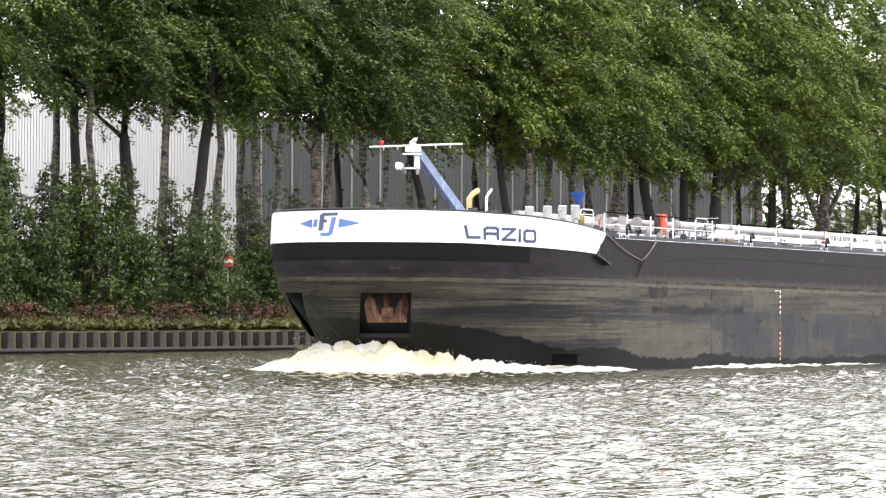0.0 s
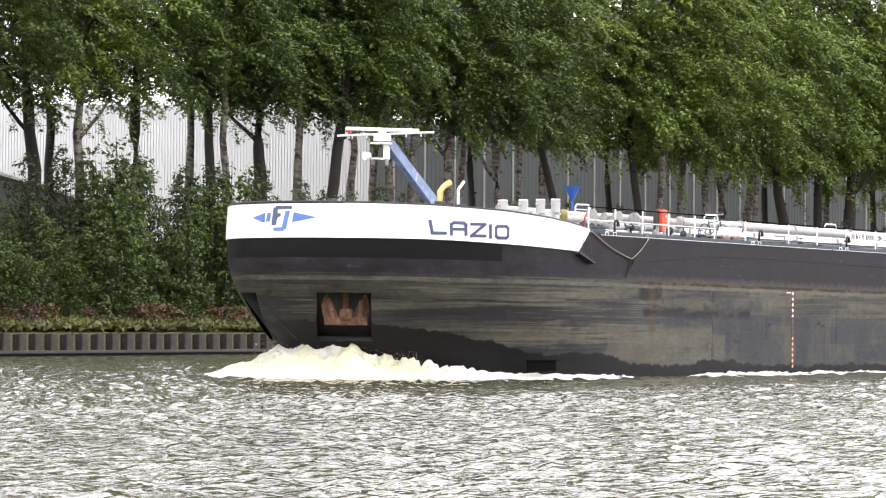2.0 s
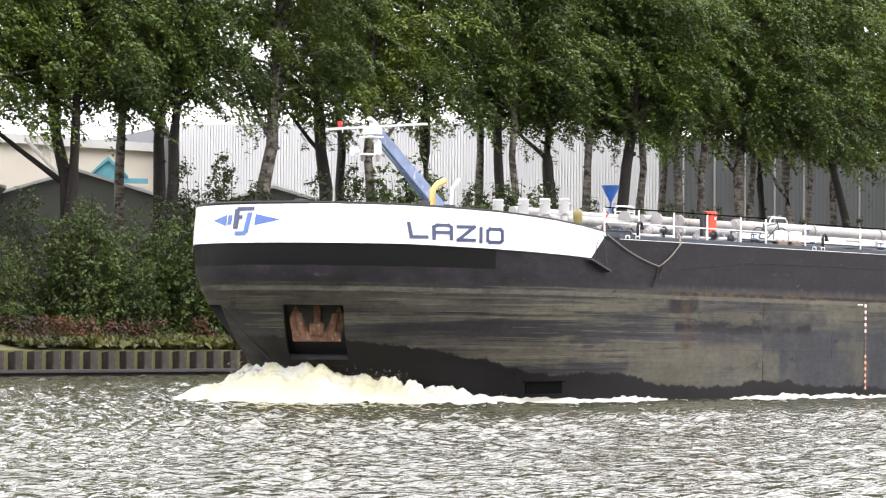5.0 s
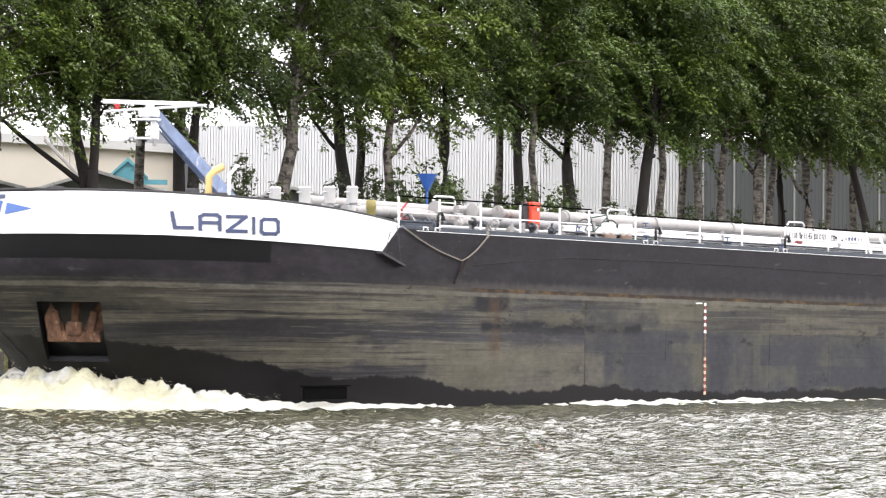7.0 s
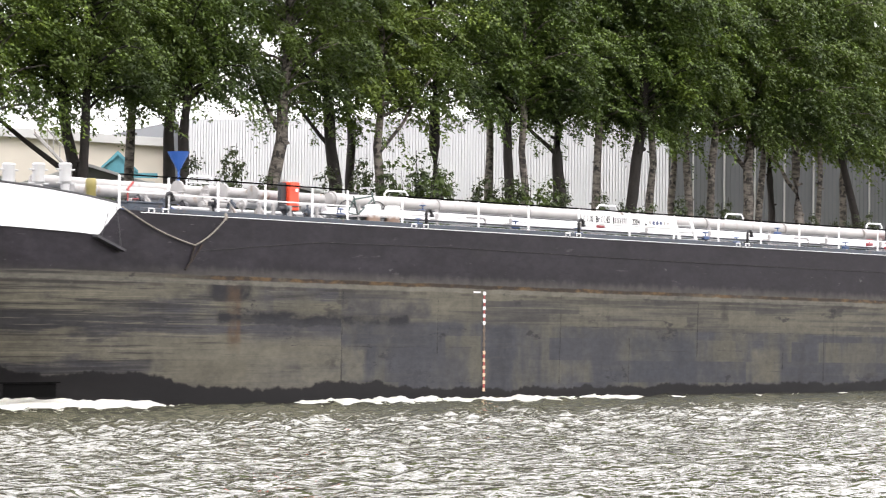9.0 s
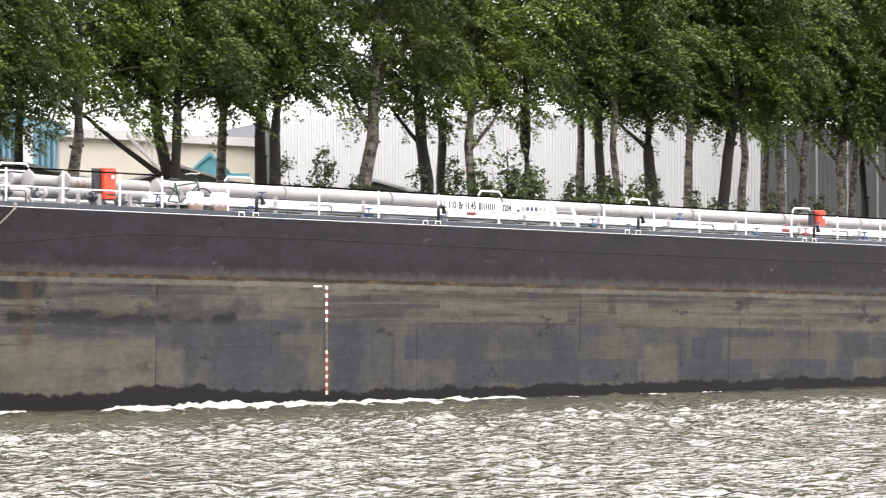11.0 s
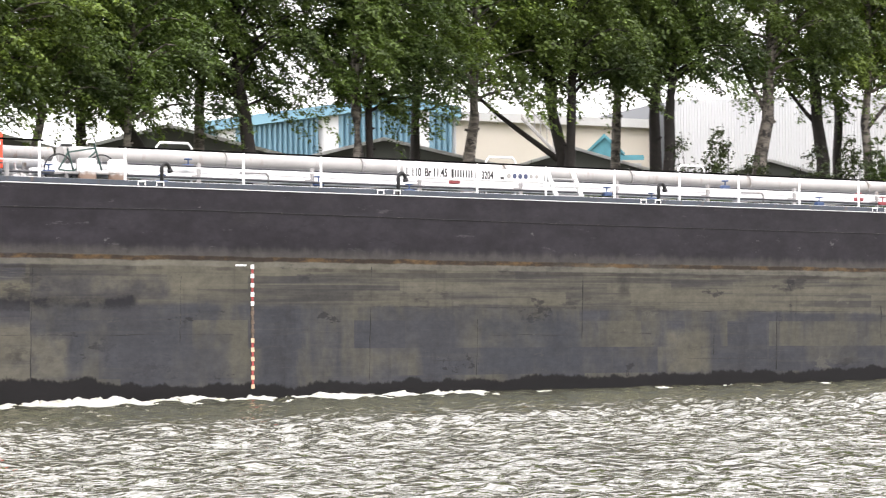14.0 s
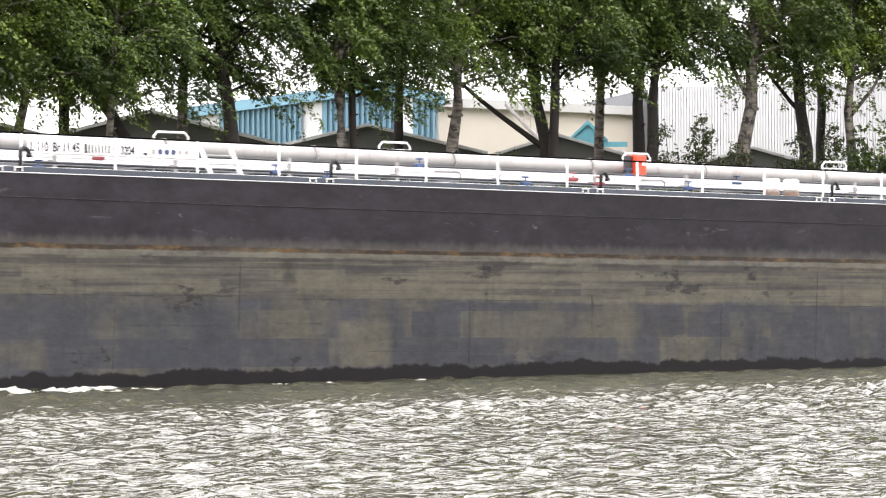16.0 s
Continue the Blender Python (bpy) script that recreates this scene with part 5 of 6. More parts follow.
def foam_ridge(name, path, steps, rows, prof, seed, label, parent, sink=0.0):
    """path(f) gives a point at the hull and the outward way; prof(f) gives crest height and width."""
    verts, faces = [], []
    for i in range(steps + 1):
        f = i / steps
        p, n = path(f)
        h, w = prof(f)
        for j in range(rows + 1):
            g = j / rows
            shape = min(1, g * 4 if sink else 0.5 + g * 2.6) * (1 - g) ** 1.25 if g < 1 else 0
            lump = foam_height(f * steps * (0.11 if sink else 0.08 * (120 / steps)), g * w * (2.2 if sink else 1), seed)
            q = p + n * (w * (g + 0.12 * foam_height(f * steps * 0.08 * (120 / max(120, steps)) + 9, g * w, seed + 4)) - 0.15)
            z = h * (shape * (1 + 0.6 * lump) + (0.1 + 9 * sink) * lump * (g < 0.9)) - (0.06 if j == rows else 0) - sink
            verts.append((q.x, q.y, max(z, -0.12) if 0 < j < rows else z))
    for i in range(steps):
        for j in range(rows):
            a = i * (rows + 1) + j
            faces.append((a, a + 1, a + rows + 2, a + rows + 1))
    return soup(name, verts, faces, M["foam_white" if "crest" not in name else "foam"], parent, label, smooth=True)


def bow_foam():
    wave = thing("bow_wave", "creamy white breaking bow wave with spray", "bow wave")

    def bow_path(qa, qb):
        def path(f):
            q = qa + (qb - qa) * f
            p = around(q, 0.15)
            d = around(q, 0.15, 1.0) - p
            d.z = 0
            return Vector((p.x, p.y, 0)), (d.normalized() + Vector((-0.25, 0, 0))).normalized()
        return path

    def side_path(xa, xb):
        return lambda f: (Vector((xa + (xb - xa) * f, 0, 0)), Vector((0.0, -1, 0)))

    pieces = [
        foam_ridge("foam_crest", bow_path(-0.85, 0.3), 220, 40, lambda f: ((0.4 + 0.95 * math.sin(min(1, f * 1.08) * 1.75) ** 1.3) * min(1, (1 - f) * 7 + 0.05), 2.4 + 0.7 * math.sin(f * 2.6)), 1.0, "frothing crest at the stem", wave),
        foam_ridge("foam_crest", bow_path(0.06, 0.56), 180, 40, lambda f: ((1.3 - 1.0 * f) * min(1, f * 8 + 0.05) * min(1, (1 - f) * 8 + 0.05), 2.7 - 0.9 * f), 7.0, "high yellowish crest on the port bow", wave),
        foam_ridge("foam_run", bow_path(0.42, 1.0), 120, 20, lambda f: ((0.32 - 0.2 * f) * min(1, f * 8 + 0.05), 1.8 - 0.9 * f), 13.0, "foam running along the bow", wave),
        foam_ridge("foam_run", side_path(-13.4, -9.4), 110, 16, lambda f: ((0.2 * (1 - f) + 0.02) * min(1, f * 5 + 0.02), 0.9 - 0.65 * f), 19.0, "thinning foam at the shoulder", wave, 0.04),
    ]
    # spray drops
    rr = random.Random(4)
    for k, (qa, qb, top) in enumerate(((-0.7, 0.2, 1.35), (0.14, 0.36, 1.1), (0.42, 0.62, 0.45))):
        bm = bmesh.new()
        for _ in range((420, 320, 70)[k]):
            q = rr.uniform(qa, qb)
            p = around(q, 0.15, rr.uniform(0.1, 1.1))
            r = rr.uniform(0.005, 0.014) * (1 if rr.random() < 0.4 else 0.6)
            z = top * (0.5 + 0.5 * rr.random() ** 2.2) * (1 - 0.25 * (q - qa) / (qb - qa))
            bmesh.ops.create_icosphere(bm, subdivisions=1, radius=r, matrix=Matrix.Translation((p.x - 0.2, p.y, z)))
        pieces.append(tagged(part("spray", bm, M["foam"], wave, "flying spray drops"), kind="stuff"))
    return wave, pieces


bow_wave, foam_pieces = bow_foam()


def side_foam():
    lace = thing("hull_foam", "broken white foam line washing along the hull", "foam")
    pieces = []
    rr = random.Random(21)
    x = -7.6
    while x < 19:
        L = rr.uniform(0.8, 2.4)
        strong = 1.0 if x < 4 else max(0.2, 1 - (x - 4) / 11)
        steps = int(L / 0.035)
        wd = rr.uniform(1.1, 2.4) * (0.4 + 0.6 * strong)
        ht = rr.uniform(0.07, 0.13) * (1.6 if x < 1 else 1.2 if x < 6 else 1) * (0.4 + 0.6 * strong)
        off = rr.uniform(-0.1, 0.35)
        pieces.append(foam_ridge("foam_streak", lambda f, x=x, L=L, off=off: (Vector((x + L * f, -off, 0)), Vector((0.15, -1, 0))), steps, 16,
                                 lambda f, ht=ht, wd=wd: (ht * math.sin(math.pi * min(1, max(0.02, f))) ** 0.5, wd * (0.4 + 0.6 * math.sin(math.pi * f))), rr.uniform(0, 50), "", lace, 0.06))
        x += L * (rr.uniform(0.25, 0.5) if x < 5 else rr.uniform(0.55, 1.0))
    return lace, pieces


hull_foam, streaks = side_foam()


def motions():
    times = (0, 4, 8, 12, 16)
    for ob in (ship, bow_wave, hull_foam):
        walk(ob, [(t, pose(SHIP_X0 - SPEED * t, SHIP_Y, 0)) for t in times])
    walk(bike, [(t, pose(SHIP_X0 - SPEED * t - 3.68, SHIP_Y + 1.1, 4.6, 0, 0, -8)) for t in times])
    walk(water, [(0, pose(0, 0, 0)), (8, pose(3.0, -0.4, 0)), (16, pose(6.0, -0.8, 0))])
    # radar scanner: one turn in two and a half seconds
    walk(scanner, [(0.5 * k, pose(-16.95, 5.65, 8.0, 0, 0, 38 + 72 * k)) for k in range(33)])
    # the foam heaves and slips back a little, again and again
    for i, ob in enumerate(foam_pieces):
        ph = i * 1.7
        walk(ob, [(0.25 * k, pose(0.1 * math.sin(k * 0.9 + ph), 0.05 * math.sin(k * 1.3 + ph), 0.07 * math.sin(k * 1.1 + ph * 2))) for k in range(65)])
    for i, ob in enumerate(streaks):
        ph = i * 2.1
        walk(ob, [(0.5 * k, pose(0.3 * math.sin(k * 0.35 + ph), 0.0, 0.025 * math.sin(k * 1.2 + ph))) for k in range(33)])


# ---------- buildings beyond the trees ----------
def far(az, dist):
    return Vector((dist * math.sin(radians(az)), dist * math.cos(radians(az)), 0))


def ribbed_wall(bm, p, q, z0, z1, pitch=0.33, depth=0.06):
    """Upright wall of trapezoid sheet from p to q."""
    d = q - p
    n = max(1, int(d.length / pitch))
    out = Vector((d.y, -d.x, 0)).normalized()
    pr = []
    for k in range(n):
        for f, o in ((0.0, 0), (0.62, 0), (0.7, -depth), (0.92, -depth)):
            pr.append(p + d * ((k + f) / n) + out * o)
    pr.append(q.copy())
    v = [(bm.verts.new((w.x, w.y, z0)), bm.verts.new((w.x, w.y, z1))) for w in pr]
    for a, b in zip(v, v[1:]):
        bm.faces.new((a[0], b[0], b[1], a[1]))


def prism(bm, pts, z0, z1):
    lo = [bm.verts.new((p.x, p.y, z0)) for p in pts]
    hi = [bm.verts.new((p.x, p.y, z1)) for p in pts]
    bm.faces.new(lo[::-1])
    bm.faces.new(hi)
    for k in range(len(pts)):
        bm.faces.new((lo[k], lo[(k + 1) % len(pts)], hi[(k + 1) % len(pts)], hi[k]))


def warehouses():
    e = Vector((163.4, 125, 0))
    w = far(43.3, 212)
    hall = thing("warehouse", "large white corrugated warehouse with a grey side wing", "building")
    bm = bmesh.new()
    ribbed_wall(bm, w, e, 1.5, 16.2, pitch=0.2, depth=0.12)
    part("wall", bm, M["white_wall"], hall, "white trapezoid-sheet wall")
    bm = bmesh.new()
    far_end = Vector((240, 125, 0))
    ribbed_wall(bm, e + Vector((0.1, 0, 0)), far_end, 1.5, 15.4, pitch=0.5, depth=0.03)
    part("wall", bm, M["grey_wall"], hall, "dark grey panelled wall")
    bm = bmesh.new()
    prism(bm, [w + Vector((0.3, 0.8, 0)), e + Vector((0.0, 0.8, 0)), Vector((163.4, 175, 0)), w + Vector((20, 40, 0))], 1.4, 16.1)
    prism(bm, [e + Vector((0.2, 0.6, 0)), far_end + Vector((0, 0.6, 0)), Vector((240, 175, 0)), Vector((163.6, 175, 0))], 1.4, 15.3)
    part("roof", bm, M["grey_wall"], hall)
    x = 166.0
    while x < 239:
        bm = bmesh.new()
        box(bm, (x, 124.93, 8.4), (0.12, 0.08, 13.8))
        part("cover_strip", bm, M["shed_roof"], hall, "pale joint strip between panels")
        x += 3.6
    cream = thing("industrial_building", "cream industrial building with a shallow pitched roof", "building")
    bm = bmesh.new()
    a, b = far(38.5, 200), far(43.25, 214)
    back1 = far(41, 60)
    prism(bm, [a, b, b + back1, a + back1], 1.5, 14.3)
    part("wall", bm, M["cream_wall"], cream)
    bm = bmesh.new()
    prism(bm, [a + (a - b) * 0.02 - back1 * 0.012, b + (b - a) * 0.02 - back1 * 0.012, b + back1, a + back1], 14.3, 14.9)
    part("roof", bm, M["shed_roof"], cream)
    blue = thing("industrial_building", "blue and white clad industrial hall with a low gable", "building")
    a, b = far(34.6, 205), far(39.35, 190)
    back1 = far(37, 50)
    d = b - a
    inn = -far(37, 1.0) * 0.15

    def top(f):
        return 14.3 + 0.9 * f / 0.8 if f < 0.8 else 15.2 - 0.9 * (f - 0.8) / 0.2

    def slab(bm, f0, f1, z0, lift, out, deep):
        cuts = sorted({f0, f1, *([0.8] if f0 < 0.8 < f1 else [])})
        near = [a + d * f + inn * out for f in cuts]
        poly = [(p, top(f) + lift) for p, f in zip(near, cuts)] + [(p, (top(f) + z0) if z0 < 0 else z0) for p, f in zip(reversed(near), reversed(cuts))]
        lo = [bm.verts.new((p.x, p.y, z)) for p, z in poly]
        hi = [bm.verts.new((p.x + deep.x, p.y + deep.y, z)) for p, z in poly]
        bm.faces.new(lo)
        bm.faces.new(hi[::-1])
        for k in range(len(lo)):
            bm.faces.new((lo[k], lo[(k + 1) % len(lo)], hi[(k + 1) % len(lo)], hi[k]))
        bmesh.ops.recalc_face_normals(bm, faces=bm.faces[:])

    bm = bmesh.new()
    slab(bm, 0.0, 1.0, 1.5, -0.3, 0, back1)
    part("wall", bm, M["white_wall"], blue, "white wall framing the blue panels")
    for f0, f1 in ((0.0, 0.045), (0.13, 0.47), (0.55, 0.84), (0.9, 0.985)):
        bm = bmesh.new()
        n = max(2, int((f1 - f0) * d.length / 0.45))
        row = []
        for k in range(n):
            for g, o in ((0.0, 1.0), (0.45, 1.0), (0.55, 2.4), (0.95, 2.4)):
                f = f0 + (f1 - f0) * (k + g) / n
                p = a + d * f + inn * o
                row.append((bm.verts.new((p.x, p.y, 2.0)), bm.verts.new((p.x, p.y, top(f) - 0.32))))
        for u, w2 in zip(row, row[1:]):
            bm.faces.new((u[0], w2[0], w2[1], u[1]))
        part("panel", bm, M["blue_wall"], blue, "ribbed blue cladding panel")
    bm = bmesh.new()
    slab(bm, -0.02, 1.02, -0.55, 0.15, 5, back1)
    part("roof", bm, M["roof_blue"], blue, "pale blue roof edge")
    gate = thing("gatehouse", "small teal-gabled gatehouse in front of the cream building", "building", at=Matrix.Translation(far(42.16, 188)) @ Matrix.Rotation(radians(-42.16), 4, "Z"))
    bm = bmesh.new()
    box(bm, (0.6, 2, 6.0), (3.4, 4, 9.4))
    part("wall", bm, M["white_wall"], gate)
    for s in (-1, 1):
        bm = bmesh.new()
        vs = [[bm.verts.new((x, y, z)) for x, z in ((0, 12.55), (s * 1.25, 11.35), (s * 1.25, 11.2), (0, 12.3))] for y in (-0.4, 4.4)]
        bm.faces.new(vs[0])
        bm.faces.new(vs[1][::-1])
        for k in range(4):
            bm.faces.new((vs[0][k], vs[0][(k + 1) % 4], vs[1][(k + 1) % 4], vs[1][k]))
        bmesh.ops.recalc_face_normals(bm, faces=bm.faces[:])
        part("roof", bm, M["teal"], gate, "teal roof slope")
    bm = bmesh.new()
    vs = [[bm.verts.new((x, y, z)) for x, z in ((-1.15, 11.2), (1.15, 11.2), (0, 12.35))] for y in (-0.2, 0.0)]
    bm.faces.new(vs[0])
    for k in range(3):
        bm.faces.new((vs[0][k], vs[0][(k + 1) % 3], vs[1][(k + 1) % 3], vs[1][k]))
    box(bm, (0.7, -0.1, 11.05), (3.5, 0.3, 0.3))
    part("gable", bm, M["teal"], gate, "teal boarded gable")
    # stair on the cream wall
    stair = thing("outside_stair", "grey steel outside stair against the cream wall", "stair")
    p0, p1 = far(41.9, 198), far(40.6, 198)
    bm = bmesh.new()
    tube(bm, [p0 + Vector((0, 0, 9.5)), p1 + Vector((0, 0, 14.2))], 0.12, 5)
    tube(bm, [p0 + Vector((0, 0, 10.6)), p1 + Vector((0, 0, 15.3))], 0.06, 5)
    part("stair_string", bm, M["grey_pipe"], stair)
    for k in range(12):
        bm = bmesh.new()
        q = p0.lerp(p1, k / 11)
        tube(bm, [q + Vector((0, 0, 9.5 + 4.7 * k / 11)), q + Vector((0, 0, 10.6 + 4.7 * k / 11))], 0.04, 4)
        part("baluster", bm, M["grey_pipe"], stair)


warehouses()


def shed(az, dist, peak, half, eaves, label):
    ob = thing("shed", label, "shed", group="row of grey sheds", at=Matrix.Translation(far(az, dist)) @ Matrix.Rotation(radians(-az), 4, "Z"))
    bm = bmesh.new()
    out = [(-half, 1.5), (half, 1.5), (half, eaves), (0, peak), (-half, eaves)]
    fr = [bm.verts.new((x, 0, z)) for x, z in out]
    bk = [bm.verts.new((x, 16, z)) for x, z in out]
    bm.faces.new(fr)
    bm.faces.new(bk[::-1])
    for k in (1, 4):
        bm.faces.new((fr[k], bk[k], bk[(k + 1) % 5], fr[(k + 1) % 5]))
    bmesh.ops.recalc_face_normals(bm, faces=bm.faces[:])
    part("wall", bm, M["shed"], ob, "dull grey-green gable wall")
    for s in (-1, 1):
        bm = bmesh.new()
        p = [(0, peak), (s * (half + 0.3), eaves - 0.1), (s * (half + 0.3), eaves + 0.05), (0, peak + 0.15)]
        fr = [bm.verts.new((x, -0.3, z)) for x, z in p]
        bk = [bm.verts.new((x, 16.3, z)) for x, z in p]
        bm.faces.new(fr)
        bm.faces.new(bk[::-1])
        for k in range(4):
            bm.faces.new((fr[k], bk[k], bk[(k + 1) % 4], fr[(k + 1) % 4]))
        bmesh.ops.recalc_face_normals(bm, faces=bm.faces[:])
        part("roof", bm, M["shed_roof"], ob, "pale sheet roof")


for az, el, hw, drop in ((33.9, 3.36, 1.85, 0.42), (37.98, 3.1, 1.6, 0.33), (41.6, 2.9, 1.5, 0.4), (45.27, 2.64, 1.6, 0.42), (29.5, 3.5, 1.8, 0.4)):
    dd = 114 / math.cos(radians(az))
    shed(az, dd, EYE_Z + dd * math.tan(radians(el)), dd * math.tan(radians(hw * 1.35)), EYE_Z + dd * math.tan(radians(el - drop * 1.5)), "low grey shed with a shallow gable roof")


# ---------- trees and shrubs ----------
def leaves(rng, centres, radius, per, size, droop=1.0, hang=0.25, sweep=0.0):
    """Verts and faces of many small leaf blades, lying like scales on soft clumps round the centres."""
    c = np.repeat(np.array(centres, float), per, axis=0)
    n = len(c)
    o = rng.normal(0, 1, (n, 3))
    o /= np.linalg.norm(o, axis=1)[:, None]
    o *= rng.random((n, 1)) ** 0.45
    o[:, 2] += 0.1
    along = rng.random((n, 1)) * (sweep > 0)
    way = np.repeat(np.stack([rng.normal(0.75, 0.45, len(centres)), rng.normal(-0.1, 0.6, len(centres)), rng.normal(-0.42, 0.2, len(centres))], 1), per, axis=0)
    p = c + o * np.array(radius) * (1 - 0.7 * along) + way * sweep * along
    tail = rng.random(n) < hang
    p[tail, 2] -= rng.random(tail.sum()) ** 1.5 * 1.1 * droop
    nor = o * 1.0 + np.array([0, -0.1, 0.5]) + rng.normal(0, 0.28, (n, 3))
    nor /= np.linalg.norm(nor, axis=1)[:, None]
    d = rng.normal(0, 0.7, (n, 3)) + np.array([0.25, 0, -0.9 * droop])
    d -= nor * (d * nor).sum(1)[:, None]
    d /= np.linalg.norm(d, axis=1)[:, None] + 1e-6
    w = np.cross(nor, d)
    l = (size * rng.uniform(0.55, 1.3, n))[:, None]
    v = np.stack([p + w * l * 0.4, p + d * l, p - w * l * 0.4], 1).reshape(-1, 3)
    return v.tolist(), np.arange(n * 3).reshape(-1, 3).tolist()


WIND = np.array([0.62, 0.0, 0.0])      # the breeze blows along the canal and lifts the sprays one way


def crown_frame(seed):
    """Limbs of a crown round an upright axis, from the lowest limb upwards: lists of points with a radius."""
    rr = random.Random(seed)
    made = []
    for k in range(44):
        low = k < 32
        h = 7.6 * (k + rr.random()) / 32 if low else 7.6 + 5.6 * (k - 32 + rr.random()) / 12
        a = k * 2.4 + rr.uniform(-0.5, 0.5)
        d = Vector((math.cos(a), math.sin(a), rr.uniform(0.25, 0.8)))
        length = rr.uniform(2.4, 4.6) * (1 if low else 0.75)
        pts = [Vector((0, 0, h))]
        for j in range(4):
            d = (d + Vector((rr.uniform(-0.2, 0.3), rr.uniform(-0.2, 0.2), 0.1 - 0.17 * j))).normalized()
            pts.append(pts[-1] + d * length / 4)
        made.append((pts, 0.07 * (1.25 - h / 16)))
    return made


def crown_mesh(seed, limbs, thin=False):
    """Drooping leaf sprays hung on the limbs: many small three-cornered blades, thin at the spray's end."""
    rng = np.random.default_rng(seed)
    verts = []
    for pts, _ in limbs:
        low = pts[0].z < 7.6
        count, per, size = (12, 88, 0.155) if low else (7, 36, 0.28)
        if thin:
            count, size = count // 2, size * 1.3
        P = np.array(pts)
        for _s in range(count):
            f = rng.uniform(0.7, 4.0)
            i = min(3, int(f))
            start = P[i] + (P[i + 1] - P[i]) * (f - i) + rng.normal(0, 0.22, 3)
            out = P[4] - P[0]
            out[2] = 0
            out /= np.linalg.norm(out) + 1e-6
            way = out * rng.uniform(0.2, 0.8) + WIND * rng.uniform(0.3, 1.5) + rng.normal(0, 0.22, 3)
            way[2] += rng.uniform(-0.15, 0.35)
            L = rng.uniform(1.0, 2.3)
            g = rng.uniform(0.35, 1.0)
            n = int(per * L / 1.6)
            u = rng.random(n)[:, None] ** 0.8
            thick = 0.3 * (1 - 0.6 * u)
            o = rng.normal(0, 1, (n, 3)) * np.array([0.75, 0.75, 0.42])
            p = start + way * L * u + np.array([0, 0, -1.0]) * g * L * u * u + o * thick
            nor = np.array([0.1, -0.2, 0.75]) + o * 0.45 + rng.normal(0, 0.33, (n, 3))
            nor /= np.linalg.norm(nor, axis=1)[:, None]
            d = way + np.array([0, 0, -1.2]) * g * u * 2 + rng.normal(0, 0.55, (n, 3))
            d -= nor * (d * nor).sum(1)[:, None]
            d /= np.linalg.norm(d, axis=1)[:, None] + 1e-6
            w = np.cross(nor, d)
            l = (size * rng.uniform(0.6, 1.35, n))[:, None]
            verts.append(np.stack([p + w * l * 0.42, p + d * l, p - w * l * 0.42], 1).reshape(-1, 3))
    v = np.concatenate(verts)
    me = bpy.data.meshes.new("crown")
    me.from_pydata(v.tolist(), [], np.arange(len(v)).reshape(-1, 3).tolist())
    return me


FRAMES = [crown_frame(40 + k) for k in range(11)]
CROWNS = [crown_mesh(60 + k, f, k > 7) for k, f in enumerate(FRAMES)]
CROWN_LEAF = {}


def crown_of(kind, leaf):
    if (kind, leaf) not in CROWN_LEAF:
        me = CROWNS[kind].copy()
        me.materials.append(M[leaf])
        CROWN_LEAF[kind, leaf] = me
    return CROWN_LEAF[kind, leaf]


def tree(az, y, lean, radius, pale, kind, base, limbs=(), leaf="leaf", size=1.0):
    """A tree whose foot lies at that azimuth; lean is across the line of sight, metres a metre up to the crown."""
    rr = random.Random(int(az * 100))
    ob = thing("tree", "tall %s tree with a high drooping green crown" % ("pale-barked birch" if pale else "dark-barked poplar"), "tree",
               group="row of trees along the canal", at=pose(y * math.tan(radians(az)), y, 1.45))
    side = Vector((math.cos(radians(az)), -math.sin(radians(az)), 0))
    wob = [Vector((rr.uniform(-1, 1), rr.uniform(-1, 1), 0)) * 0.11 for _ in range(14)]
    reach = base + 13.4

    def axis(h):
        f = min(13 - 1e-6, max(0, h / reach * 13))
        k = int(f)
        bend = min(h, base + 1) + 0.25 * max(0, h - base - 1)
        return side * lean * bend + (wob[k].lerp(wob[k + 1], f - k) if k < 13 else wob[13]) * min(1, h / 3) + Vector((0, 0, h))

    bm = bmesh.new()
    hs = [0, 0.5] + [reach * k / 13 for k in range(1, 14)]
    tube(bm, [axis(h) for h in hs], 0, 9, radii=[radius * (1.8 if h == 0 else 1.55 if h == 0.5 else (1.5 + rr.uniform(-0.09, 0.12)) * (1 - 0.8 * h / reach)) for h in hs])
    for h, slope, length, r in limbs:
        p0 = axis(h)
        pts = [p0 + (side * slope + Vector((0, 0.06, 0.8))).normalized() * length * k / 5 + Vector((rr.uniform(-1, 1), rr.uniform(-1, 1), 0.6 * k)) * 0.05 * k for k in range(6)]
        tube(bm, pts, 0, 7, radii=[r * (1 - 0.13 * k) for k in range(6)])
    for pts, r in FRAMES[kind]:
        shift = axis(base + pts[0].z * size) - Vector((0, 0, base + pts[0].z * size))
        tube(bm, [shift + p * size + Vector((0, 0, base)) for p in pts], 0, 5, radii=[r * (1 - 0.21 * k) for k in range(5)])
    # stubs of lost limbs
    for _ in range(5):
        h = rr.uniform(3, base)
        a = rr.uniform(0, 6.28)
        p0 = axis(h)
        tube(bm, [p0, p0 + Vector((math.cos(a), math.sin(a), 0.25)) * (radius + 0.12)], 0, 5, radii=[radius * 0.45, radius * 0.25])
    part("trunk", bm, M["bark_pale" if pale else "bark"], ob, smooth=True)
    crown = new("crown", crown_of(kind, leaf))
    crown.parent = ob
    c = axis(base + 3)
    crown.matrix_basis = pose(c.x, c.y, base) @ Matrix.Diagonal((size, size, size, 1))
    return ob


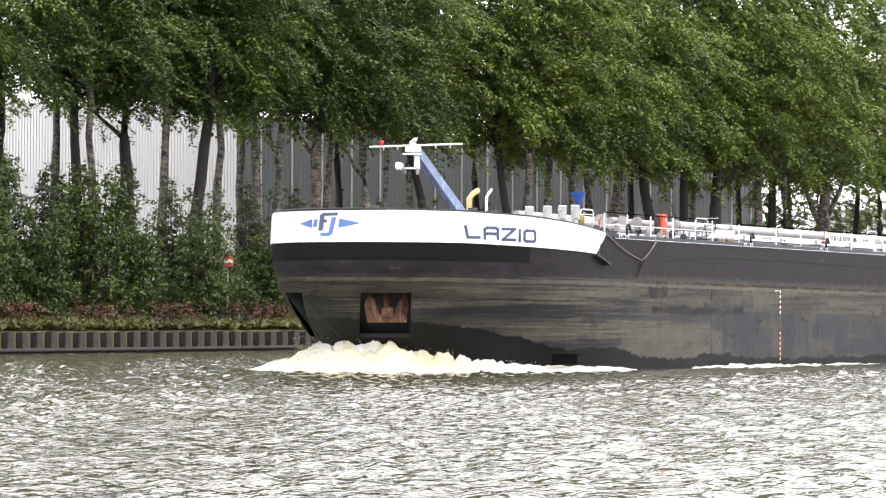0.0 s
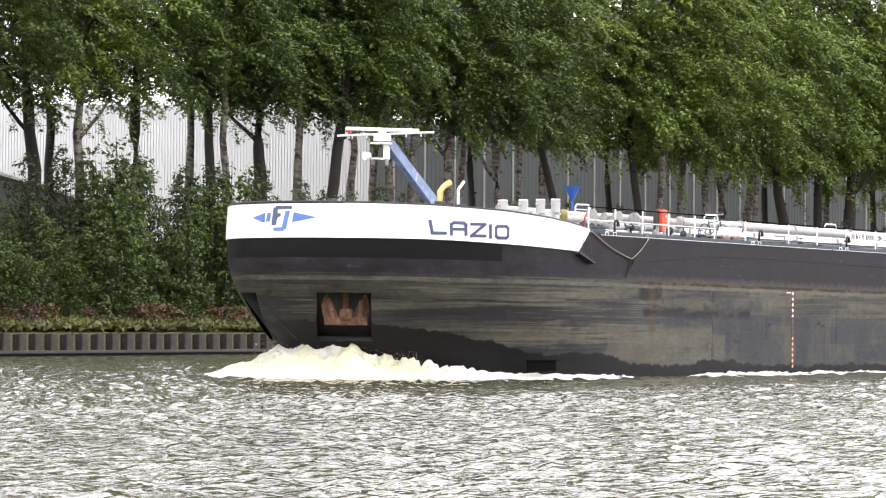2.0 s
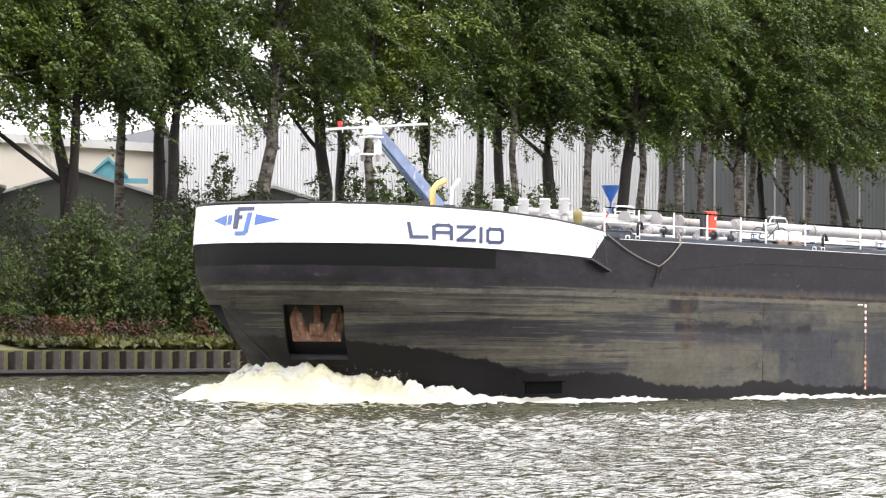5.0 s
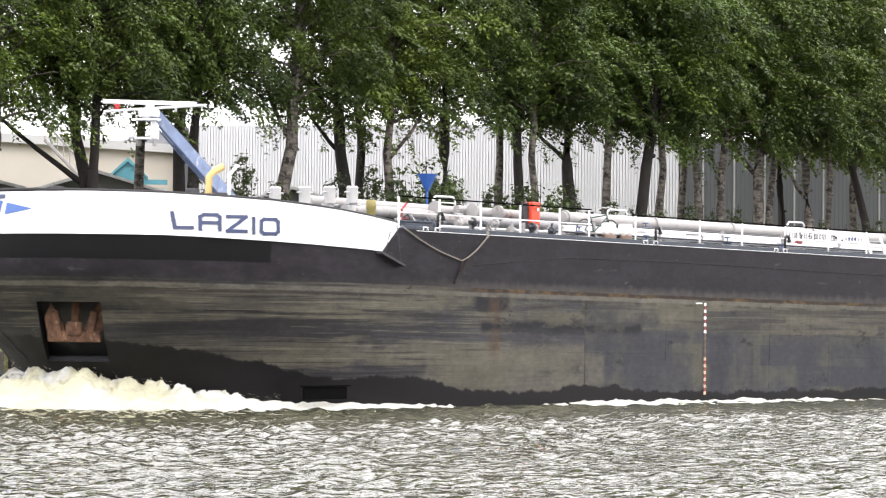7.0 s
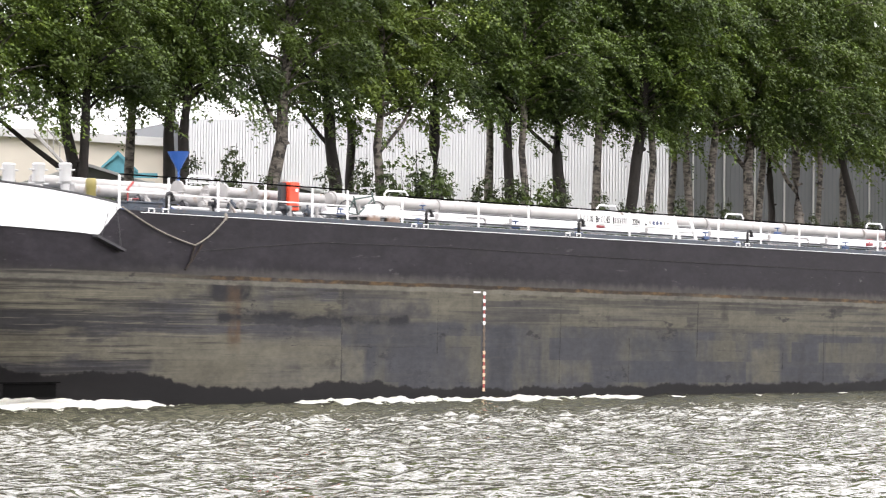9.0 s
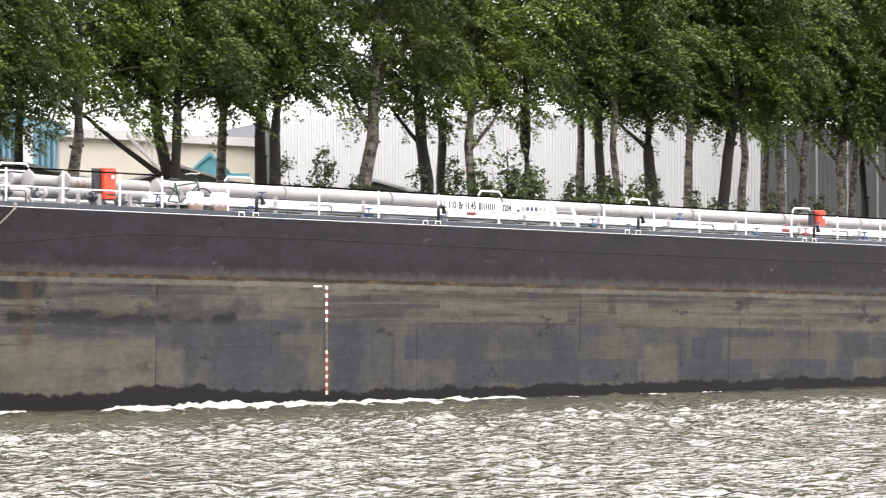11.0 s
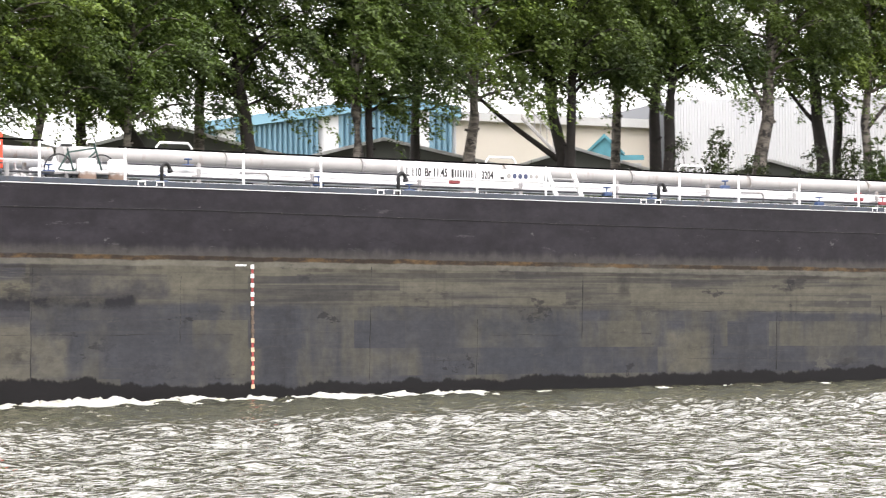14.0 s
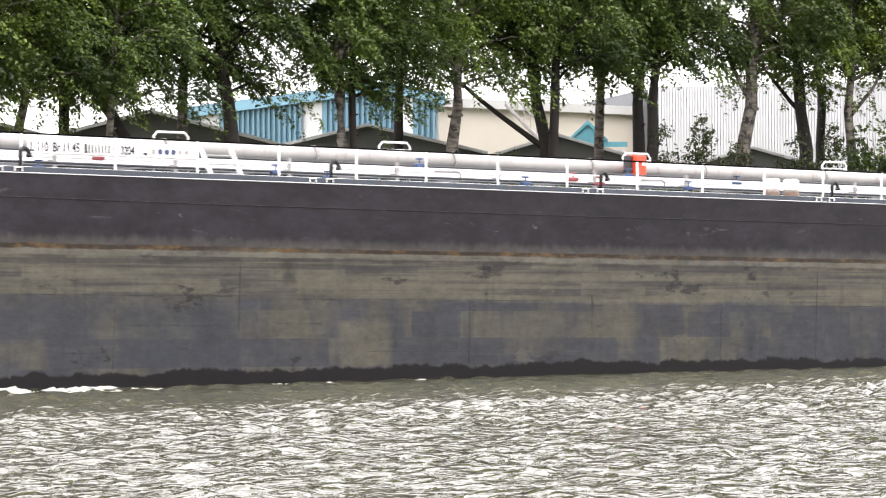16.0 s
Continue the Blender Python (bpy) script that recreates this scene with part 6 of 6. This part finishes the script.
# azimuth of the foot, lean, trunk radius, pale bark, extra limbs (height, slope, length, radius)
ROW = [(26.9, 0, 0.25, 0), (28.1, 0.05, 0.24, 1), (29.3, 0, 0.22, 0), (30.52, 0.03, 0.17, 1), (31.14, 0.09, 0.17, 1), (33.1, 0.02, 0.14, 1), (35.28, -0.6, 0.22, 0), (35.96, -0.17, 0.27, 0),
       (37.53, -0.01, 0.23, 1), (37.68, 0.01, 0.14, 0), (39.53, 0.04, 0.23, 1), (41.68, -0.12, 0.24, 0, ((6.9, -1.1, 6.5, 0.15),)), (41.4, 0.04, 0.21, 0), (43.13, 0, 0.25, 0), (43.2, 0.05, 0.23, 0),
       (44.71, 0.13, 0.28, 1, ((9.3, -0.35, 5, 0.13),)), (46.43, -0.07, 0.29, 0, ((9.2, -0.7, 4, 0.12),)), (47.03, 0.02, 0.2, 1, ((8.9, 0.75, 4.5, 0.11),)), (48.33, -0.05, 0.26, 0),
       (49.56, 0, 0.23, 0), (49.85, -0.01, 0.18, 1), (50.68, -0.06, 0.26, 0, ((9.6, -0.9, 4, 0.13),)), (51.13, 0.03, 0.2, 1), (51.6, 0.11, 0.29, 0), (52.16, 0.03, 0.19, 1), (53.1, -0.05, 0.2, 1),
       (53.22, 0.06, 0.21, 1), (53.98, 0.04, 0.27, 1, ((9.4, -0.6, 4.5, 0.15),)), (54.16, 0.06, 0.19, 1), (55.12, -0.04, 0.24, 1, ((8.4, -0.6, 4, 0.13),)), (55.32, 0.02, 0.15, 1), (56.5, -0.2, 0.23, 0), (58.01, -0.15, 0.24, 0),
       (57.93, 0.06, 0.22, 1), (58.35, 0.06, 0.23, 1), (58.81, 0.05, 0.16, 1), (59.4, -0.07, 0.26, 1, ((8.8, 0.6, 4, 0.14),)), (59.67, 0.03, 0.25, 1), (59.84, 0.02, 0.17, 1), (60.72, -0.16, 0.31, 0),
       (60.99, 0.02, 0.28, 0), (61.54, 0.05, 0.37, 0, ((9.0, 0.75, 6.5, 0.18), (8.5, 0.35, 6, 0.2))), (62.31, 0.06, 0.26, 1), (62.74, -0.01, 0.28, 0), (62.96, -0.01, 0.21, 1),
       (63.61, 0.04, 0.42, 1, ((6.8, -0.35, 7, 0.26), (7.2, 0.45, 7, 0.24))), (64.78, -0.04, 0.26, 0), (65.6, 0, 0.26, 0), (66.6, 0.03, 0.25, 1), (67.6, 0, 0.25, 0), (68.7, 0, 0.25, 1)]


def crown_base(az):
    return lerp_table(((27, 8.0), (34, 8.2), (38, 9.0), (44, 10.1), (47, 10.8), (51, 11.0), (56, 10.8), (60, 10.2), (70, 9.2)), az)


for k, (az, lean, radius, pale, *limbs) in enumerate(ROW):
    tree(az, 101.6 + (0.9 if k % 3 == 1 else 0) + R.uniform(-0.4, 0.4), lean, radius, pale, (k * 5) % 8, crown_base(az) + R.uniform(-0.3, 0.7), limbs[0] if limbs else (),
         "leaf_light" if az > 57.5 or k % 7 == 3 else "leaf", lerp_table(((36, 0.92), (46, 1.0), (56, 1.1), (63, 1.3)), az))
# a looser second row behind
for k, az in enumerate((27.4, 29.9, 32.2, 34.4, 38.6, 42.3, 46.6, 49.1, 50.5, 52.6, 54.6, 55.8, 57.2, 58.9, 60.1, 61.2, 62.1, 63.1, 64.2, 65.9, 67.3)):
    tree(az, 107 + R.uniform(-1, 3), R.uniform(-0.04, 0.04), 0.2, k % 2, 8 + k % 3, crown_base(az) + R.uniform(0.6, 1.8), (), "leaf", 1.3 if az > 54 else 1.0)


def shrub(seed, height, wide, stems=18, per=22, low=0.05, leaf="leaf_bush"):
    rng = np.random.default_rng(seed)
    rr = random.Random(seed)
    ob = thing("shrub", "dense green shrub of self-sown saplings on the bank", "shrub", group="shrubs on the bank")
    bm = bmesh.new()
    cen = []
    for k in range(stems):
        a = rr.uniform(0, 6.28)
        tip = Vector((math.cos(a) * wide * rr.uniform(0.2, 1), math.sin(a) * wide * rr.uniform(0.2, 0.8), height * rr.uniform(0.45, 1.0)))
        base = Vector((tip.x * 0.3, tip.y * 0.3, 0))
        mid = base.lerp(tip, 0.5) + Vector((rr.gauss(0, 0.15), rr.gauss(0, 0.15), 0.2))
        tube(bm, [base, mid, tip], 0, 4, radii=[0.05, 0.035, 0.01])
        n = int(6 + tip.z * 2.2)
        for j in range(n):
            f = low + (1 - low) * j / n
            p = base.lerp(mid, f * 2) if f < 0.5 else mid.lerp(tip, f * 2 - 1)
            w = 0.75 * (1.15 - f)
            cen.append(p + Vector((rr.gauss(0, w), rr.gauss(0, w), rr.gauss(0, 0.25))))
    part("stem", bm, M["bark"], ob)
    v, f = leaves(rng, cen, (0.45, 0.45, 0.32), int(per * 1.35), 0.16, droop=0.4, hang=0.1, sweep=0.5)
    soup("foliage", v, f, M[leaf], ob)
    return ob


shrubs = [shrub(31, 6.3, 1.9), shrub(32, 5.0, 2.0), shrub(33, 7.2, 1.6), shrub(34, 4.2, 2.0)]
sapling = shrub(35, 9.2, 1.5, 13, 22, 0.3, "leaf_dark")
xs = [62 + 1.45 * k + R.uniform(-0.5, 0.5) for k in range(76)]
for k, x in enumerate(xs):
    low = x < 84
    m = pose(x, 97.3 + R.uniform(-1.2, 2.2), 1.4, 0, 0, R.uniform(0, 360)) @ Matrix.Scale(R.uniform(0.5, 1.08) * (0.75 if low else 1.25 if x < 101 else 0.6 if 125.5 < x < 131 else 1.0 if 119 < x <= 125.5 else 1.3 if 101 < x <= 119 else 1), 4)
    if k < 4:
        shrubs[k].matrix_basis = m
    else:
        ob = copy_thing(shrubs[R.randrange(4)], m)
        ob.scale = m.to_scale()
SPRIGS = (40.4, 43.5, 44.1, 44.75, 46.0, 46.6, 47.45, 47.9, 48.5, 48.9, 49.35, 50.4, 51.4, 52.9, 53.6, 55.4, 56.1, 57.2, 58.6, 60.1, 61.3, 62.2)
for k, az in enumerate(SPRIGS):
    y = 98.3 + R.uniform(-0.5, 0.5)
    m = pose(y * math.tan(radians(az)), y, 1.4, 0, 0, R.uniform(0, 360)) @ Matrix.Scale(R.uniform(0.8, 0.98) * (0.86 if az < 44 or az > 52 else 1), 4)
    ob = sapling if k == 0 else copy_thing(sapling, m)
    ob.matrix_basis = m
# thicker growth where the shed would show
for k, x in enumerate((86.5, 89, 91.5, 93.6, 95.8, 97.6, 99.4, 101, 102.8, 105, 107.5, 127.5, 129)):
    m = pose(x, 96.6 + R.uniform(-0.6, 0.8), 1.4, 0, 0, R.uniform(0, 360)) @ Matrix.Scale(R.uniform(0.6, 0.95), 4)
    ob = copy_thing(shrubs[k % 3], m)
    ob.matrix_basis = m

# lower trees beyond the end of the dark wing
for k in range(9):
    y = 112 + R.uniform(-3, 3)
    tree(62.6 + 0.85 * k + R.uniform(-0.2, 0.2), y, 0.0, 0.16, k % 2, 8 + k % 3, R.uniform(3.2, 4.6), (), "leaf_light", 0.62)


def bank_plants():
    rng = np.random.default_rng(5)
    n = 9000
    cx = rng.uniform(80, 150, n)
    cy = QUAY_Y + 0.3 + rng.uniform(0, 2.6, n)
    cen = np.stack([cx, cy, 1.15 + (cy - QUAY_Y) * 0.12 + 0.1], 1)
    v, f = leaves(rng, cen, (0.14, 0.14, 0.1), 4, 0.3, droop=-0.9, hang=0.0)
    tagged(soup("grass", v, f, M["grass"]), "yellow-green rough grass along the quay edge", "grass", kind="stuff")
    cen = []
    while len(cen) < 1100:
        x = rng.uniform(80, 150)
        if noise.noise(Vector((x * 0.35, 3, 0))) > -0.05:
            y = rng.uniform(1.2, 2.8)
            cen.append((x, QUAY_Y + y, 1.2 + y * 0.1 + rng.uniform(0, 0.95)))
    v, f = leaves(rng, cen, (0.28, 0.28, 0.22), 14, 0.13, droop=0.2, hang=0)
    tagged(soup("weeds", v, f, M["weed_red"]), "patches of reddish weeds above the quay", "weeds", kind="stuff")


bank_plants()


def no_entry_sign():
    ob = thing("waterway_sign", "round red and white prohibition sign on a post among the shrubs", "sign", at=pose(96.6 * math.tan(radians(52.42)), 96.6, 1.5, 0, 0, -52))
    bm = bmesh.new()
    tube(bm, [(0, 0.05, 0), (0, 0.05, 3.4)], 0.04, 8)
    part("post", bm, M["pipe"], ob)
    bm = bmesh.new()
    tube(bm, [(0, 0, 3.15), (0, 0.03, 3.15)], 0.33, 24)
    disc = part("disc", bm, M["red"], ob, "red disc")
    bm = bmesh.new()
    box(bm, (0, -0.02, 3.15), (0.5, 0.02, 0.17))
    part("bar", bm, M["rail"], disc, "white bar")


no_entry_sign()


def far_shed():
    ob = thing("far_building", "small white distant building with a blue band", "building")
    p = far(64.5, 340)
    bm = bmesh.new()
    box(bm, (p.x, p.y, 7.0), (9, 9, 12))
    part("wall", bm, M["white_wall"], ob)
    bm = bmesh.new()
    box(bm, (p.x, p.y, 13.2), (9.4, 9.4, 0.5))
    part("roof", bm, M["shed_roof"], ob)


far_shed()

motions()
